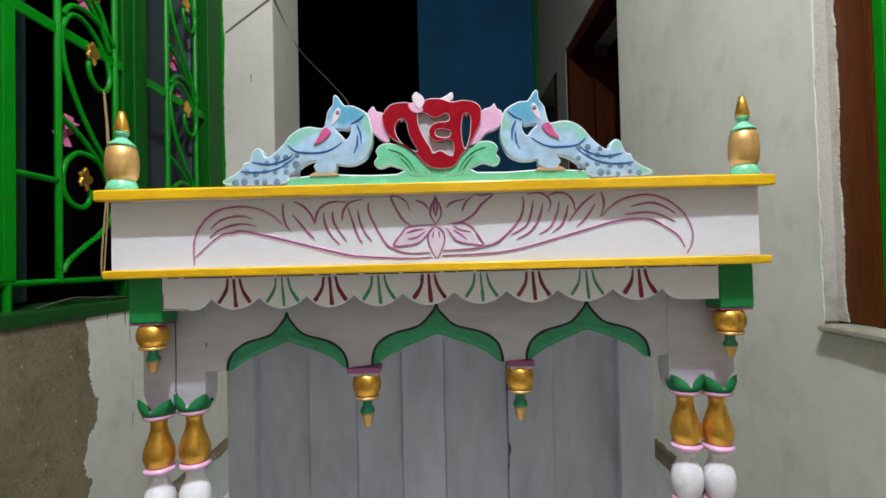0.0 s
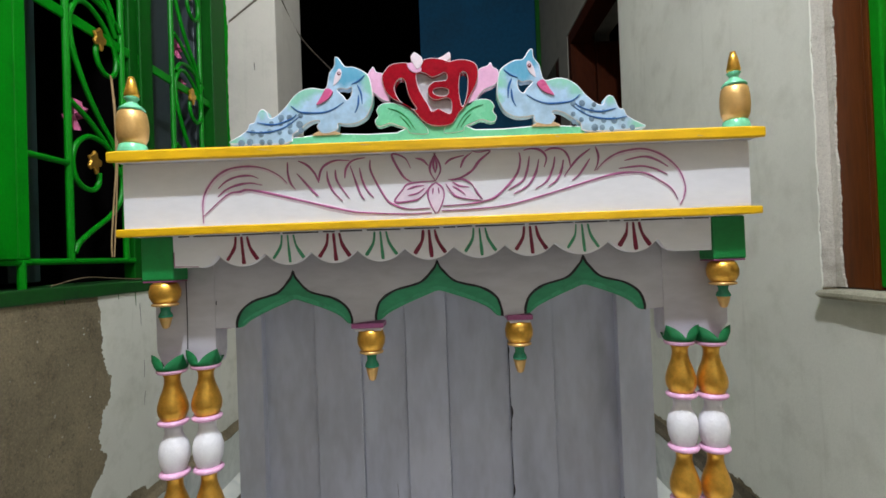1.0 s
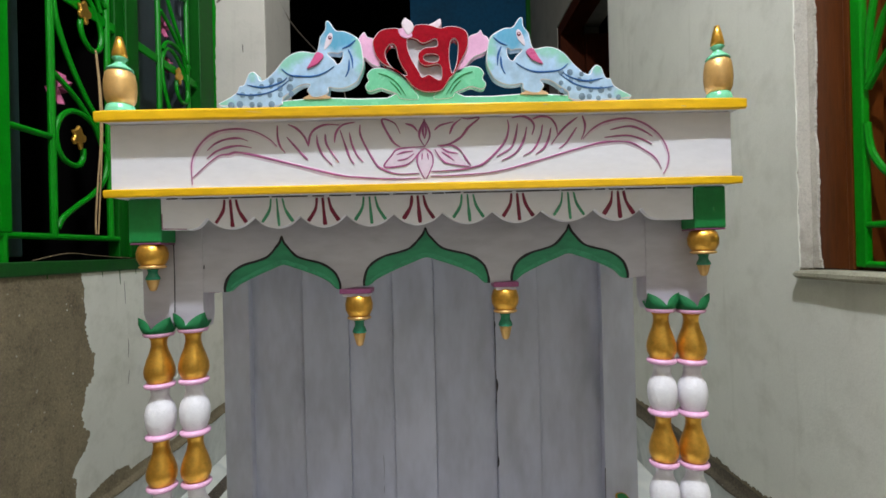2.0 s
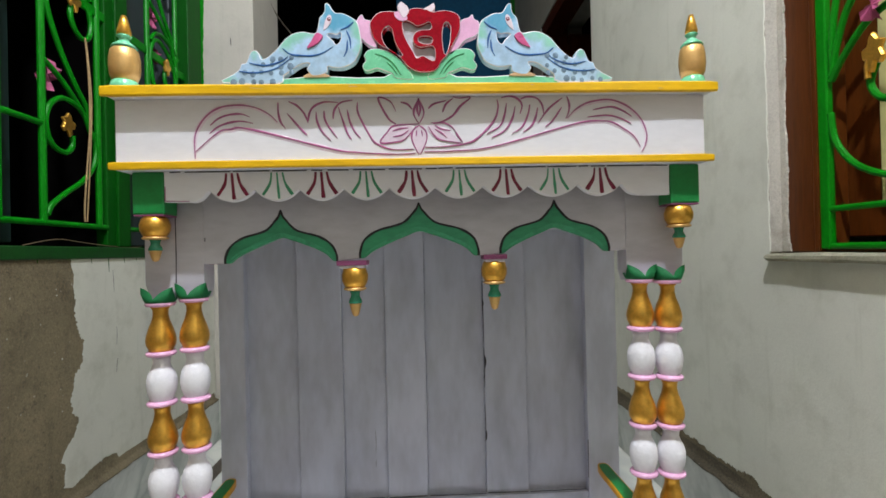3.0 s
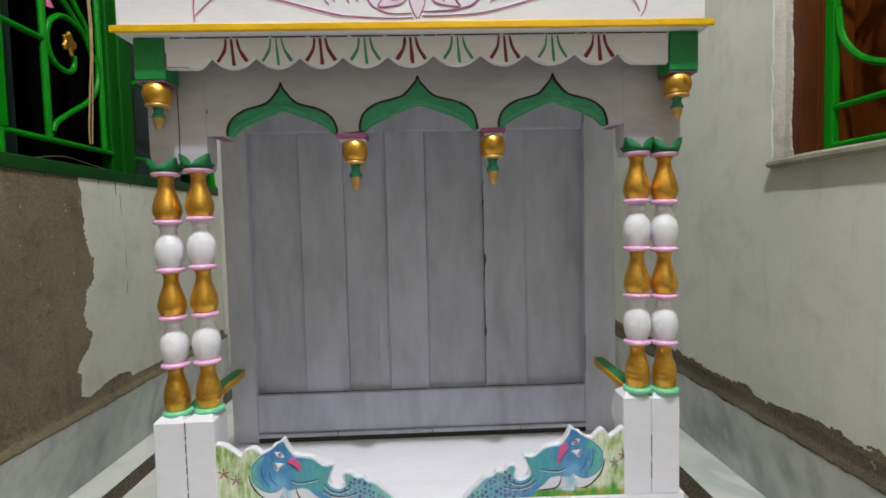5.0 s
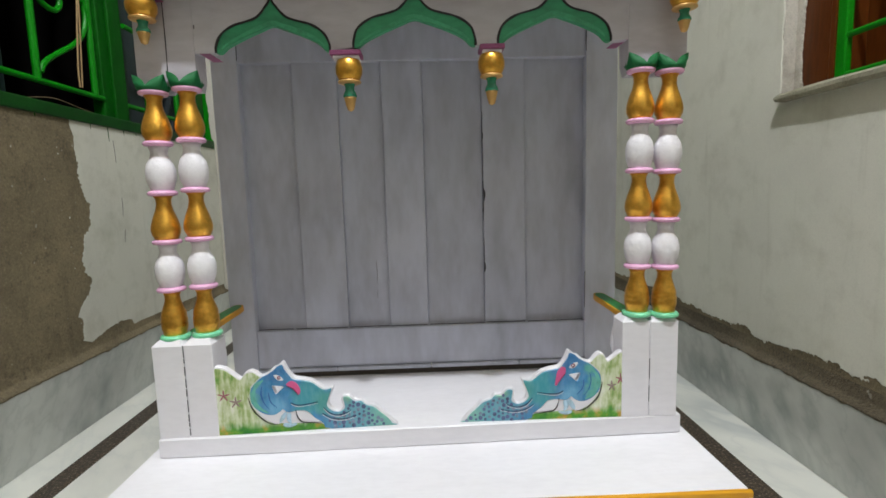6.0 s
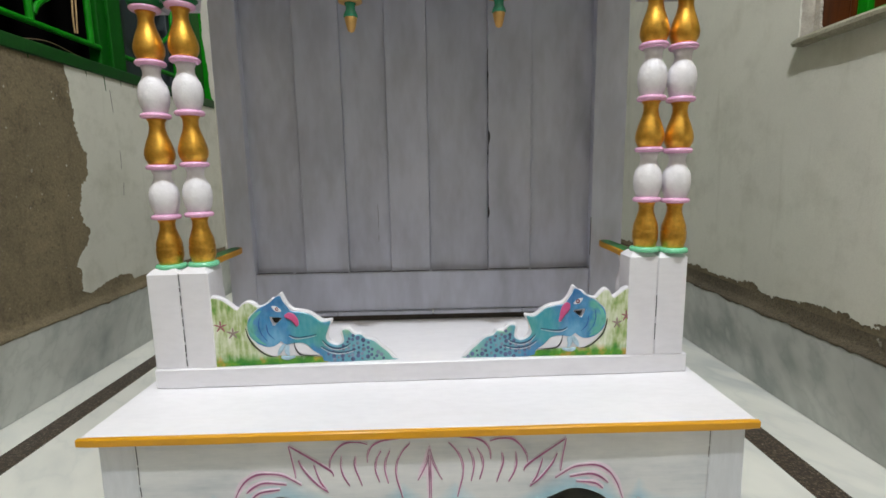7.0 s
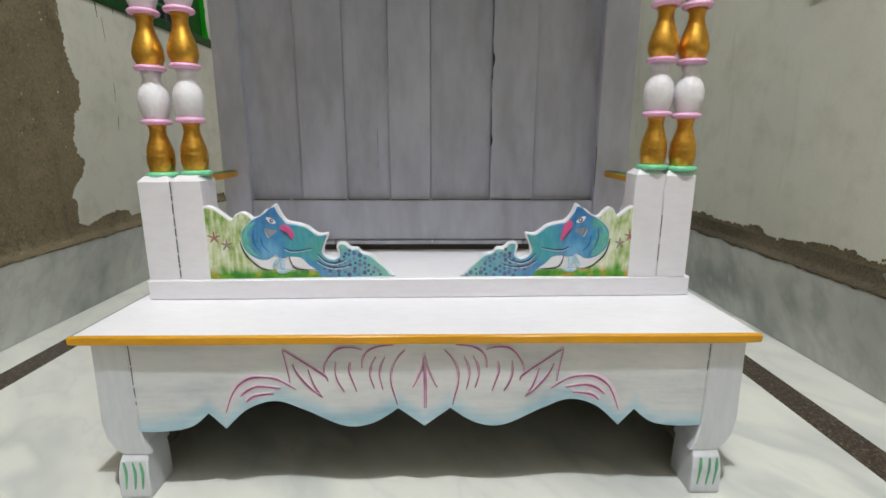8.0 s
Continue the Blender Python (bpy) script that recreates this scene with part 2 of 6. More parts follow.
def apron_paint():
    """White paint with a brushed blue wash that follows the carved lower edge."""
    m, t, b = nodes_of("apron_paint")
    v = coords(t, (0.3, 1, 1))
    n = noise_node(t, v, 30)
    at = t.nodes.new("ShaderNodeAttribute")
    at.attribute_name = "edge"
    d = math_node(t, "ADD", at.outputs["Fac"], math_node(t, "MULTIPLY", math_node(t, "SUBTRACT", n, 0.5), 0.030))
    r = t.nodes.new("ShaderNodeMapRange")
    for k, val in (("From Min", 0.006), ("From Max", 0.024), ("To Min", 1.0), ("To Max", 0.0)):
        r.inputs[k].default_value = val
    t.links.new(d, r.inputs["Value"])
    brush = noise_node(t, coords(t, (0.10, 1, 1)), 60, 4.0, 0.7)
    blotch = noise_node(t, coords(t, (0.6, 1, 1)), 22, 4.0, 0.6)
    brush = math_node(t, "ADD", math_node(t, "MULTIPLY", brush, 0.5), math_node(t, "MULTIPLY", blotch, 0.5))
    white = ramp_node(t, brush, ((0.34, (0.49, 0.52, 0.55)), (0.5, (0.65, 0.66, 0.675)), (0.64, (0.75, 0.75, 0.755))))
    wash = ramp_node(t, brush, ((0.36, (0.27, 0.47, 0.58)), (0.58, (0.47, 0.63, 0.71))))
    col = mix_node(t, r.outputs[0], white, wash)
    t.links.new(col, b.inputs["Base Color"])
    b.inputs["Roughness"].default_value = 0.45
    bump_into(t, b, noise_node(t, v, 70, 3.0), 0.45, 0.0016)
    return m


APRON = apron_paint()


def plaster(name, base, stain, amount, seed, gritty=0.12, fleck=0.0, low=0.88, high=1.06):
    m, t, b = nodes_of(name)
    v = coords(t)
    mp = t.nodes.new("ShaderNodeMapping")
    mp.inputs["Location"].default_value = (seed, seed * 0.7, 0)
    t.links.new(v, mp.inputs["Vector"])
    v = mp.outputs[0]
    big, mid, fine = noise_node(t, v, 2.2, 5.0), noise_node(t, v, 11, 5.0, 0.65), noise_node(t, v, 120, 3.0)
    col = ramp_node(t, big, ((0.3, tuple(x * low for x in base)), (0.55, base), (0.75, tuple(min(1, x * high) for x in base))))
    spots = ramp_node(t, mid, ((0.50, (0, 0, 0)), (0.78, (amount,) * 3)))
    col = mix_node(t, spots, col, stain)
    drips = noise_node(t, coords(t, (6, 6, 0.5)), 5.0, 4.0)
    col = mix_node(t, ramp_node(t, drips, ((0.58, (0, 0, 0)), (0.75, (amount * 0.7,) * 3))), col, stain)
    t.links.new(col, b.inputs["Base Color"])
    b.inputs["Roughness"].default_value = 0.85
    h = math_node(t, "ADD", mid, math_node(t, "MULTIPLY", fine, 0.35))
    grit = noise_node(t, v, 420, 2.0)
    h = math_node(t, "ADD", h, math_node(t, "MULTIPLY", grit, gritty))
    col = mix_node(t, ramp_node(t, grit, ((0.42, (0, 0, 0)), (0.72, (min(1, gritty * 0.9),) * 3))), col, tuple(x * 0.5 for x in base))
    t.links.new(col, b.inputs["Base Color"])
    if fleck:
        pits = noise_node(t, v, 75, 4.0, 0.7)
        col = mix_node(t, ramp_node(t, pits, ((0.54, (0, 0, 0)), (0.66, (fleck,) * 3))), col, tuple(x * 0.35 for x in base))
        chips = noise_node(t, v, 48, 2.0, 0.5)
        col = mix_node(t, ramp_node(t, chips, ((0.71, (0, 0, 0)), (0.75, (fleck,) * 3))), col, (0.55, 0.53, 0.47))
        blot = noise_node(t, v, 7.0, 6.0, 0.72)
        col = mix_node(t, ramp_node(t, blot, ((0.46, (0, 0, 0)), (0.58, (fleck * 0.9,) * 3))), col, tuple(x * 0.48 for x in base))
        smear = noise_node(t, v, 3.5, 6.0, 0.7)
        col = mix_node(t, ramp_node(t, smear, ((0.45, (0, 0, 0)), (0.72, (fleck * 0.85,) * 3))), col, tuple(min(1, x * 1.85) for x in base))
        t.links.new(col, b.inputs["Base Color"])
        sand = noise_node(t, v, 190, 3.0, 0.75)
        col = mix_node(t, ramp_node(t, sand, ((0.36, (fleck * 0.75,) * 3), (0.47, (0, 0, 0)))), col, tuple(x * 0.4 for x in base))
        col = mix_node(t, ramp_node(t, sand, ((0.56, (0, 0, 0)), (0.68, (fleck * 0.6,) * 3))), col, tuple(min(1, x * 1.7) for x in base))
        t.links.new(col, b.inputs["Base Color"])
        h = math_node(t, "SUBTRACT", math_node(t, "ADD", h, math_node(t, "MULTIPLY", sand, 0.5)), math_node(t, "MULTIPLY", pits, 1.1))
    bump_into(t, b, h, 0.5 + 0.3 * fleck, 0.003 + 0.003 * fleck)
    return m


SKIM = plaster("white_washed_plaster", (0.60, 0.59, 0.515), (0.34, 0.335, 0.26), 0.6, 0.0, 0.16)
# East wall's wash, a lighter tone than SKIM.
SKIM_EAST = plaster("fresh_white_washed_plaster", (0.675, 0.668, 0.58), (0.38, 0.37, 0.285), 0.42, 2.0, 0.16)
SKIM_PIER = plaster("white_washed_pier_plaster", (0.50, 0.465, 0.405), (0.30, 0.28, 0.24), 0.35, 3.0)
REVEAL = plaster("rough_reveal_plaster", (0.50, 0.465, 0.40), (0.22, 0.19, 0.14), 0.9, 6.0, 0.3, 0.25)
CEMENT = plaster("raw_cement_render", (0.210, 0.166, 0.096), (0.085, 0.065, 0.034), 0.85, 1.7, 0.55, 0.7, 0.62, 1.25)
# Cement darkened in colour to offset the light its sloping fillet catches.
SHADED_CEMENT = plaster("dark_mortar", (0.115, 0.092, 0.056), (0.048, 0.038, 0.022), 0.8, 4.0, 0.75, 0.85)
# Far wall plaster, its fall-off in light mixed into the base colour.
SHADED_PLASTER = plaster("grey_unpainted_plaster", (0.20, 0.185, 0.15), (0.12, 0.108, 0.08), 0.5, 9.0, 0.16)
SILL = plaster("grey_cement_sill", (0.33, 0.31, 0.225), (0.15, 0.14, 0.08), 0.85, 8.0, 0.3, 0.3)
# For surfaces out of view, greyed to weaken the ambient bounce.
UNSEEN_GREY = plaster("ceiling_plaster", (0.34, 0.34, 0.33), (0.24, 0.24, 0.22), 0.2, 5.0)


def marble(name, base, vein, scale, seed, strength, rot, pull=3.2, cloudy=0.88):
    """Pale stone with a few broad, soft streaks and fainter clouds."""
    m, t, b = nodes_of(name)
    v = coords(t)
    mp = t.nodes.new("ShaderNodeMapping")
    mp.inputs["Location"].default_value = (seed, seed * 1.3, seed * 0.4)
    mp.inputs["Rotation"].default_value = rot
    t.links.new(v, mp.inputs["Vector"])
    st = t.nodes.new("ShaderNodeMapping")
    st.inputs["Scale"].default_value = (1.0, pull, 1.0)
    t.links.new(mp.outputs[0], st.inputs["Vector"])
    v = st.outputs[0]
    n = noise_node(t, v, scale, 3.0, 0.5)
    streak = ramp_node(t, n, ((0.50, (0, 0, 0)), (0.58, (strength * 0.55,) * 3), (0.63, (strength,) * 3), (0.66, (strength * 0.25,) * 3), (0.74, (0, 0, 0))))
    fine = noise_node(t, v, scale * 2.2, 4.0, 0.55)
    line = math_node(t, "ABSOLUTE", math_node(t, "SUBTRACT", fine, 0.5))
    veins = ramp_node(t, line, ((0.0, (strength * 0.36,) * 3), (0.03, (strength * 0.13,) * 3), (0.09, (0, 0, 0))))
    cloud = noise_node(t, v, scale * 0.8, 4.0)
    col = ramp_node(t, cloud, ((0.32, tuple(x * cloudy for x in base)), (0.58, base)))
    col = mix_node(t, veins, col, vein)
    col = mix_node(t, streak, col, vein)
    t.links.new(col, b.inputs["Base Color"])
    b.inputs["Roughness"].default_value = 0.30
    bump_into(t, b, noise_node(t, v, 60), 0.05, 0.001)
    return m


MARBLE = marble("white_floor_marble", (0.76, 0.755, 0.685), (0.40, 0.43, 0.42), 2.1, 0.3, 0.60, (0, 0, 1.0), 2.2)
SKIRT_MARBLE = marble("grey_white_skirting_marble", (0.54, 0.555, 0.515), (0.18, 0.205, 0.19), 4.2, 2.1, 0.62, (0.75, 0, 0), 1.7, 0.66)


# ---- builders (lengths in metres; outlines in centimetres) ----
def finish(ob, mat, parent, label, smooth):
    ob.data.materials.append(mat)
    if smooth:
        for p in ob.data.polygons:
            p.use_smooth = True
    ob.parent = parent
    if label:
        ob["label"] = label
    return ob


def part(name, bm, mat, parent=None, label="", smooth=False):
    bmesh.ops.recalc_face_normals(bm, faces=bm.faces)
    me = bpy.data.meshes.new(name)
    bm.to_mesh(me)
    bm.free()
    return finish(new(name, me), mat, parent, label, smooth)


def rimmed(ob, mat):
    """The sawn edge of a plate in a pale paint that also imitates edge highlights."""
    ob.data.materials.append(mat)
    return ob


def again(ob, m, parent=None):
    """Another object on the same mesh, moved by m, with its own sub-parts."""
    o = new(ob.name.split(".")[0], ob.data)
    o.matrix_basis = m
    o.parent = parent or ob.parent
    if "label" in ob:
        o["label"] = ob["label"]
    for c in ob.children:
        k = new(c.name.split(".")[0], c.data)
        k.matrix_basis = c.matrix_basis
        k.parent = o
        if "label" in c:
            k["label"] = c["label"]
    return o


def thing(name, label, category, group="", kind=""):
    return tagged(new(name), label, category, group, kind)


def box_bm(x0, x1, y0, y1, z0, z1, bevel=0.0015, bm=None):
    own = bmesh.new()
    vs = bmesh.ops.create_cube(own, size=1)["verts"]
    for v in vs:
        v.co = Vector((x0 + (v.co.x + 0.5) * (x1 - x0), y0 + (v.co.y + 0.5) * (y1 - y0), z0 + (v.co.z + 0.5) * (z1 - z0)))
    if bevel:
        bmesh.ops.bevel(own, geom=own.edges[:], offset=bevel, segments=2, affect="EDGES", profile=0.5)
    if bm is None:
        return own
    tmp = bpy.data.meshes.new("tmp")
    own.to_mesh(tmp)
    own.free()
    bm.from_mesh(tmp)
    bpy.data.meshes.remove(tmp)
    return bm


def board_bm(x0, x1, y0, y1, z0, z1, wobble=0.0006, step=0.02, bevel=0.002, seed=0.0, skew=0.0):
    """A planed board along x whose long edges wander a little by hand."""
    bm = bmesh.new()
    n = max(2, int((x1 - x0) / step))
    b = bevel
    ring = [(y0 + b, z0), (y1 - b, z0), (y1, z0 + b), (y1, z1 - b), (y1 - b, z1), (y0 + b, z1), (y0, z1 - b), (y0, z0 + b)]
    rows = []
    for i in range(n + 1):
        x = x0 + (x1 - x0) * i / n
        row = []
        for k, (y, z) in enumerate(ring):
            d = noise.noise_vector(Vector((x * 9 + seed, k * 3.7, seed)))
            inset = b if i in (0, n) else 0
            row.append(bm.verts.new((x, y + skew * (x - (x0 + x1) / 2) + d.y * wobble + inset * (0.4 if y < (y0 + y1) / 2 else -0.4), z + d.z * wobble + inset * (0.4 if z < (z0 + z1) / 2 else -0.4))))
        rows.append(row)
    for a, c in zip(rows, rows[1:]):
        for k in range(8):
            bm.faces.new((a[k], a[(k + 1) % 8], c[(k + 1) % 8], c[k]))
    bm.faces.new(rows[0])
    bm.faces.new(rows[-1])
    return bm


def lathe_bm(profile, segs=28, centre=(0, 0, 0), wobble=0.0):
    """profile: (radius, height) in centimetres, from the top down."""
    bm = bmesh.new()
    cx, cy, cz = centre
    rows = []
    for i, (r, h) in enumerate(profile):
        row = []
        for k in range(segs):
            a = 2 * math.pi * k / segs
            rr = max(r, 0.02) * 0.01 * (1 + wobble * noise.noise(Vector((math.cos(a), math.sin(a), h * 0.5))))
            row.append(bm.verts.new((cx + rr * math.cos(a), cy + rr * math.sin(a), cz + h * 0.01)))
        rows.append(row)
    for a, c in zip(rows, rows[1:]):
        for k in range(segs):
            bm.faces.new((a[k], a[(k + 1) % segs], c[(k + 1) % segs], c[k]))
    bm.faces.new(rows[0])
    bm.faces.new(rows[-1])
    return bm


def curve_of(points, closed=False, steps=5):
    """Catmull-Rom through the points."""
    n, out = len(points), []
    spans = range(n if closed else n - 1)
    for i in spans:
        p = [points[(i + k) % n] if closed else points[min(max(i + k, 0), n - 1)] for k in (-1, 0, 1, 2)]
        for s in range(steps):
            u = s / steps
            out.append(tuple(0.5 * (2 * p[1][d] + (p[2][d] - p[0][d]) * u + (2 * p[0][d] - 5 * p[1][d] + 4 * p[2][d] - p[3][d]) * u * u + (3 * p[1][d] - p[0][d] - 3 * p[2][d] + p[3][d]) * u ** 3) for d in range(len(p[1]))))
    if not closed:
        out.append(tuple(points[-1]))
    return out


def front(y):
    """Drawing plane of the shrine: outline (x, z) in cm; depth grows towards the viewer from y."""
    return lambda u, v, w: Vector((u * 0.01, y - w, v * 0.01))


def wall_left(x):
    return lambda u, v, w: Vector((x + w, u * 0.01, v * 0.01))


def wall_right(x):
    return lambda u, v, w: Vector((x - w, u * 0.01, v * 0.01))


def area_of(loop):
    return sum(a[0] * b[1] - b[0] * a[1] for a, b in zip(loop, loop[1:] + loop[:1])) / 2


def plate_bm(loops, place, depth, edge=0.0012, bm=None):
    """A sawn plate with eased edges. loops: the outline, then its holes, in cm."""
    from mathutils.geometry import tessellate_polygon
    bm = bm or bmesh.new()
    fixed = []
    for i, lp in enumerate(loops):
        lp = list(lp)
        if (area_of(lp) > 0) != (i == 0):
            lp.reverse()
        fixed.append(lp)
    insets = []
    for lp in fixed:
        n, ins = len(lp), []
        for i, p in enumerate(lp):
            a, c = lp[i - 1], lp[(i + 1) % n]
            tx, ty = c[0] - a[0], c[1] - a[1]
            ln = math.hypot(tx, ty) or 1
            ins.append((p[0] - ty / ln * edge * 100, p[1] + tx / ln * edge * 100))
        insets.append(ins)
    tris = tessellate_polygon([[Vector((x, y, 0)) for x, y in lp] for lp in insets])
    caps, mids, backs = [], [], []
    for lp, ins in zip(fixed, insets):
        a = [bm.verts.new(place(x, y, depth)) for x, y in ins]
        m = [bm.verts.new(place(x, y, depth - edge)) for x, y in lp]
        b = [bm.verts.new(place(x, y, 0)) for x, y in lp]
        n = len(lp)
        for i in range(n):
            j = (i + 1) % n
            bm.faces.new((a[i], a[j], m[j], m[i])).material_index = 1
            bm.faces.new((m[i], m[j], b[j], b[i]))
        caps += a
        backs += b
    for t3 in tris:
        for vs in (caps, backs):
            try:
                bm.faces.new([vs[k] for k in t3])
            except ValueError:
                pass
    return bm


def stroke_bm(lines, place, width, height=0.0007, bm=None, taper=True, raw=False):
    """Brushed, carved lines: low ridges with tapering ends. width in cm."""
    bm = bm or bmesh.new()
    for line in lines:
        if raw:
            pts = list(line)
        elif len(line) > 2:
            pts = curve_of(line, False, 6)
        else:
            pts = [tuple(line[0][d] + (line[1][d] - line[0][d]) * k / 6 for d in (0, 1)) for k in range(7)]
        n, prev = len(pts), None
        for i, p in enumerate(pts):
            a, c = pts[max(i - 1, 0)], pts[min(i + 1, n - 1)]
            tx, ty = c[0] - a[0], c[1] - a[1]
            ln = math.hypot(tx, ty) or 1
            u = i / (n - 1)
            if taper == "drop":
                w = width * 0.5 * (0.55 + 0.6 * u ** 0.8) * (1 if u < 0.93 else 0.7)
            else:
                w = width * 0.5 * ((0.35 + 0.65 * math.sin(math.pi * min(1, max(0, u)) ** 0.8)) if taper else 1)
            w *= 0.85 + 0.3 * noise.noise(Vector((p[0] * 0.9, p[1] * 0.9, 1.3)))
            nx, ny = -ty / ln * w, tx / ln * w
            row = [bm.verts.new(place(p[0] + nx, p[1] + ny, -0.0002)), bm.verts.new(place(p[0] + nx * 0.55, p[1] + ny * 0.55, height)),
                   bm.verts.new(place(p[0] - nx * 0.55, p[1] - ny * 0.55, height)), bm.verts.new(place(p[0] - nx, p[1] - ny, -0.0002))]
            if prev:
                for k in range(3):
                    bm.faces.new((prev[k], prev[k + 1], row[k + 1], row[k]))
            prev = row
    return bm


def strokes(name, lines, place, width, height, mat, parent, label="", taper=True):
    for line in lines:
        part(name, stroke_bm([line], place, width, height, None, taper), mat, parent, label)


def dots_bm(spots, place, radius, height=0.0006, bm=None):
    bm = bm or bmesh.new()
    for x, y in spots:
        r = radius * random.uniform(0.75, 1.15)
        c = bm.verts.new(place(x, y, height))
        ring = [bm.verts.new(place(x + r * math.cos(a), y + r * 1.1 * math.sin(a), height * 0.3)) for a in [2 * math.pi * k / 10 for k in range(10)]]
        for k in range(10):
            bm.faces.new((c, ring[k], ring[(k + 1) % 10]))
    return bm


def tube_bm(points, radius, bm=None, segs=8, steps=5):
    """A round bar through 3D points."""
    bm = bm or bmesh.new()
    pts = [Vector(p) for p in (curve_of(points, False, steps) if len(points) > 2 else points)]
    prev, up = None, Vector((1, 0.13, 0.07))
    for i, p in enumerate(pts):
        d = (pts[min(i + 1, len(pts) - 1)] - pts[max(i - 1, 0)]).normalized()
        s = d.cross(up)
        s = s.normalized() if s.length > 1e-4 else d.orthogonal().normalized()
        q = d.cross(s)
        row = [bm.verts.new(p + radius * (math.cos(a) * s + math.sin(a) * q)) for a in [2 * math.pi * k / segs for k in range(segs)]]
        if prev:
            for k in range(segs):
                bm.faces.new((prev[k], prev[(k + 1) % segs], row[(k + 1) % segs], row[k]))
        else:
            bm.faces.new(row)
        prev = row
    bm.faces.new(prev)
    return bm


def mirror(points, c=0.0):
    return [(2 * c - x, y) for x, y in points]


def shifted(points, dx=0.0, dy=0.0):
    return [(x + dx, y + dy) for x, y in points]


# ---- the corridor ----
XL, XR = -0.867, 0.747
TOP = 2.9


def structure(name, bm, mat, label, category, parent=None):
    ob = part(name, bm, mat, parent, "", False)
    return tagged(ob, label, category, "", "structure")


floor = structure("floor", box_bm(-0.7205, 0.568, -0.80, 6.0, -0.05, 0.0, 0), MARBLE, "polished white floor marble with soft grey veins", "floor")
part("border_slab", box_bm(-1.5, -0.7695, -0.80, 6.0, -0.05, 0.0005, 0), MARBLE, floor)
part("border_slab", box_bm(0.6195, 1.5, -0.80, 6.0, -0.05, 0.0005, 0), MARBLE, floor)
part("dark_strip", box_bm(-0.7695, -0.7205, -0.80, 6.0, -0.05, 0.0009, 0), GRANITE, floor, "dark brown granite inlay strip")
part("dark_strip", box_bm(0.568, 0.6195, -0.80, 6.0, -0.05, 0.0009, 0), GRANITE, floor, "dark brown granite inlay strip")
# Out-of-view floor, added dark so that less light bounces forward.
part("cement_floor", box_bm(-1.5, 1.5, -3.0, -0.80, -0.05, -0.001, 0), CEMENT, floor, "added unseen dark floor that cuts bounced light")

# left wall: raw cement with a skim coat that stops short, and a window opening
W0, W1, WZ0, WZ1 = 0.28, 1.375, 0.775, 2.15
wl = structure("wall_west", box_bm(XL - 0.25, XL, -3.0, W0, 0, TOP, 0), CEMENT, "corridor wall of raw brown cement and patchy white wash", "wall")
part("wall_below_window", box_bm(XL - 0.25, XL, W0, W1, 0, WZ0, 0), CEMENT, wl)
part("wall_above_window", box_bm(XL - 0.25, XL, W0, W1, WZ1, TOP, 0), SKIM, wl)


def ragged(points, amount, steps=14, seed=0.0):
    out = []
    for p in curve_of(points, False, steps):
        d = noise.noise_vector(Vector((p[0] * 0.35, p[1] * 0.35, seed))) * amount + noise.noise_vector(Vector((p[0] * 1.6, p[1] * 1.6, seed))) * amount * 0.55 + noise.noise_vector(Vector((p[0] * 5.5, p[1] * 5.5, seed))) * amount * 0.35
        out.append((p[0] + d.x, p[1] + d.y))
    return out


edge_l = ragged([(56.5, 77.6), (57.2, 72.6), (57.7, 64.1), (58.1, 59.1), (60.0, 55.5), (59.5, 48.8), (56.9, 46), (56, 39.3), (58, 34.5), (54.2, 29.9), (52.4, 28), (53.8, 25.8), (53.1, 21)], 1.0, 24, seed=2.0)
foot_l = ragged([(54.5, 19.9), (56.9, 19.9), (61.5, 21.1), (66.2, 21.9), (72.4, 21.4), (74.5, 19), (78.3, 18.4), (90, 18.2), (110, 18), (138.8, 18)], 0.7, 22, 4.0)
part("skim_coat", plate_bm([edge_l + foot_l + [(138.8, 77.4)]], wall_left(XL), 0.0007, 0.0005), SKIM, wl, "dirty white lime wash with a torn edge")
random.seed(21)
flecks = bmesh.new()
for k in range(7):
    cy, cz = random.choice(((58, 62), (57, 52), (55, 40), (54, 29), (57, 21), (68, 20.5), (74, 19.5), (56, 70)))
    cy, cz, r = cy + random.uniform(-4.5, 1.5), cz + random.uniform(-4, 4), random.uniform(0.08, 0.3)
    plate_bm([[(cy + r * random.uniform(0.5, 1.3) * math.cos(a), cz + r * random.uniform(0.5, 1.3) * math.sin(a)) for a in [0.7 * q for q in range(9)]]], wall_left(XL), 0.0006, 0.0003, flecks)
tagged(part("plaster_fleck", flecks, SKIM, wl), kind="stuff")
part("paint_drip", stroke_bm([[(x, 77.4), (x + 0.2, 77.4 - h)] for x, h in ((46, 2.5), (64, 3.0), (71, 5.5), (78, 3.0), (84, 2.5), (72.5, 1.5))], wall_left(XL + 0.0007), 0.5, 0.0006), FRAME_GREEN, wl)
part("wall_crack", stroke_bm([[(72.8, 72.5), (73.1, 69), (73.2, 66.3)], [(74.1, 56.4), (74.2, 54), (73.9, 51.2)], [(74.3, 47.5), (73.9, 45.5), (73.6, 43.7)]], wall_left(XL + 0.0007), 0.25, 0.0004), BLACK, wl)

# pier at the window's end, and the wall beyond
pier = structure("wall_pier", box_bm(XL - 0.25, -0.685, 1.39, 1.75, 0, TOP, 0.004), SKIM_PIER, "white washed masonry pier at the window end", "pier")
part("pier_crack", stroke_bm([[(-78, 167), (-77.8, 163.5)], [(-76.2, 127), (-76.1, 125)]], front(1.3895), 0.4, 0.0003), BLACK, pier)
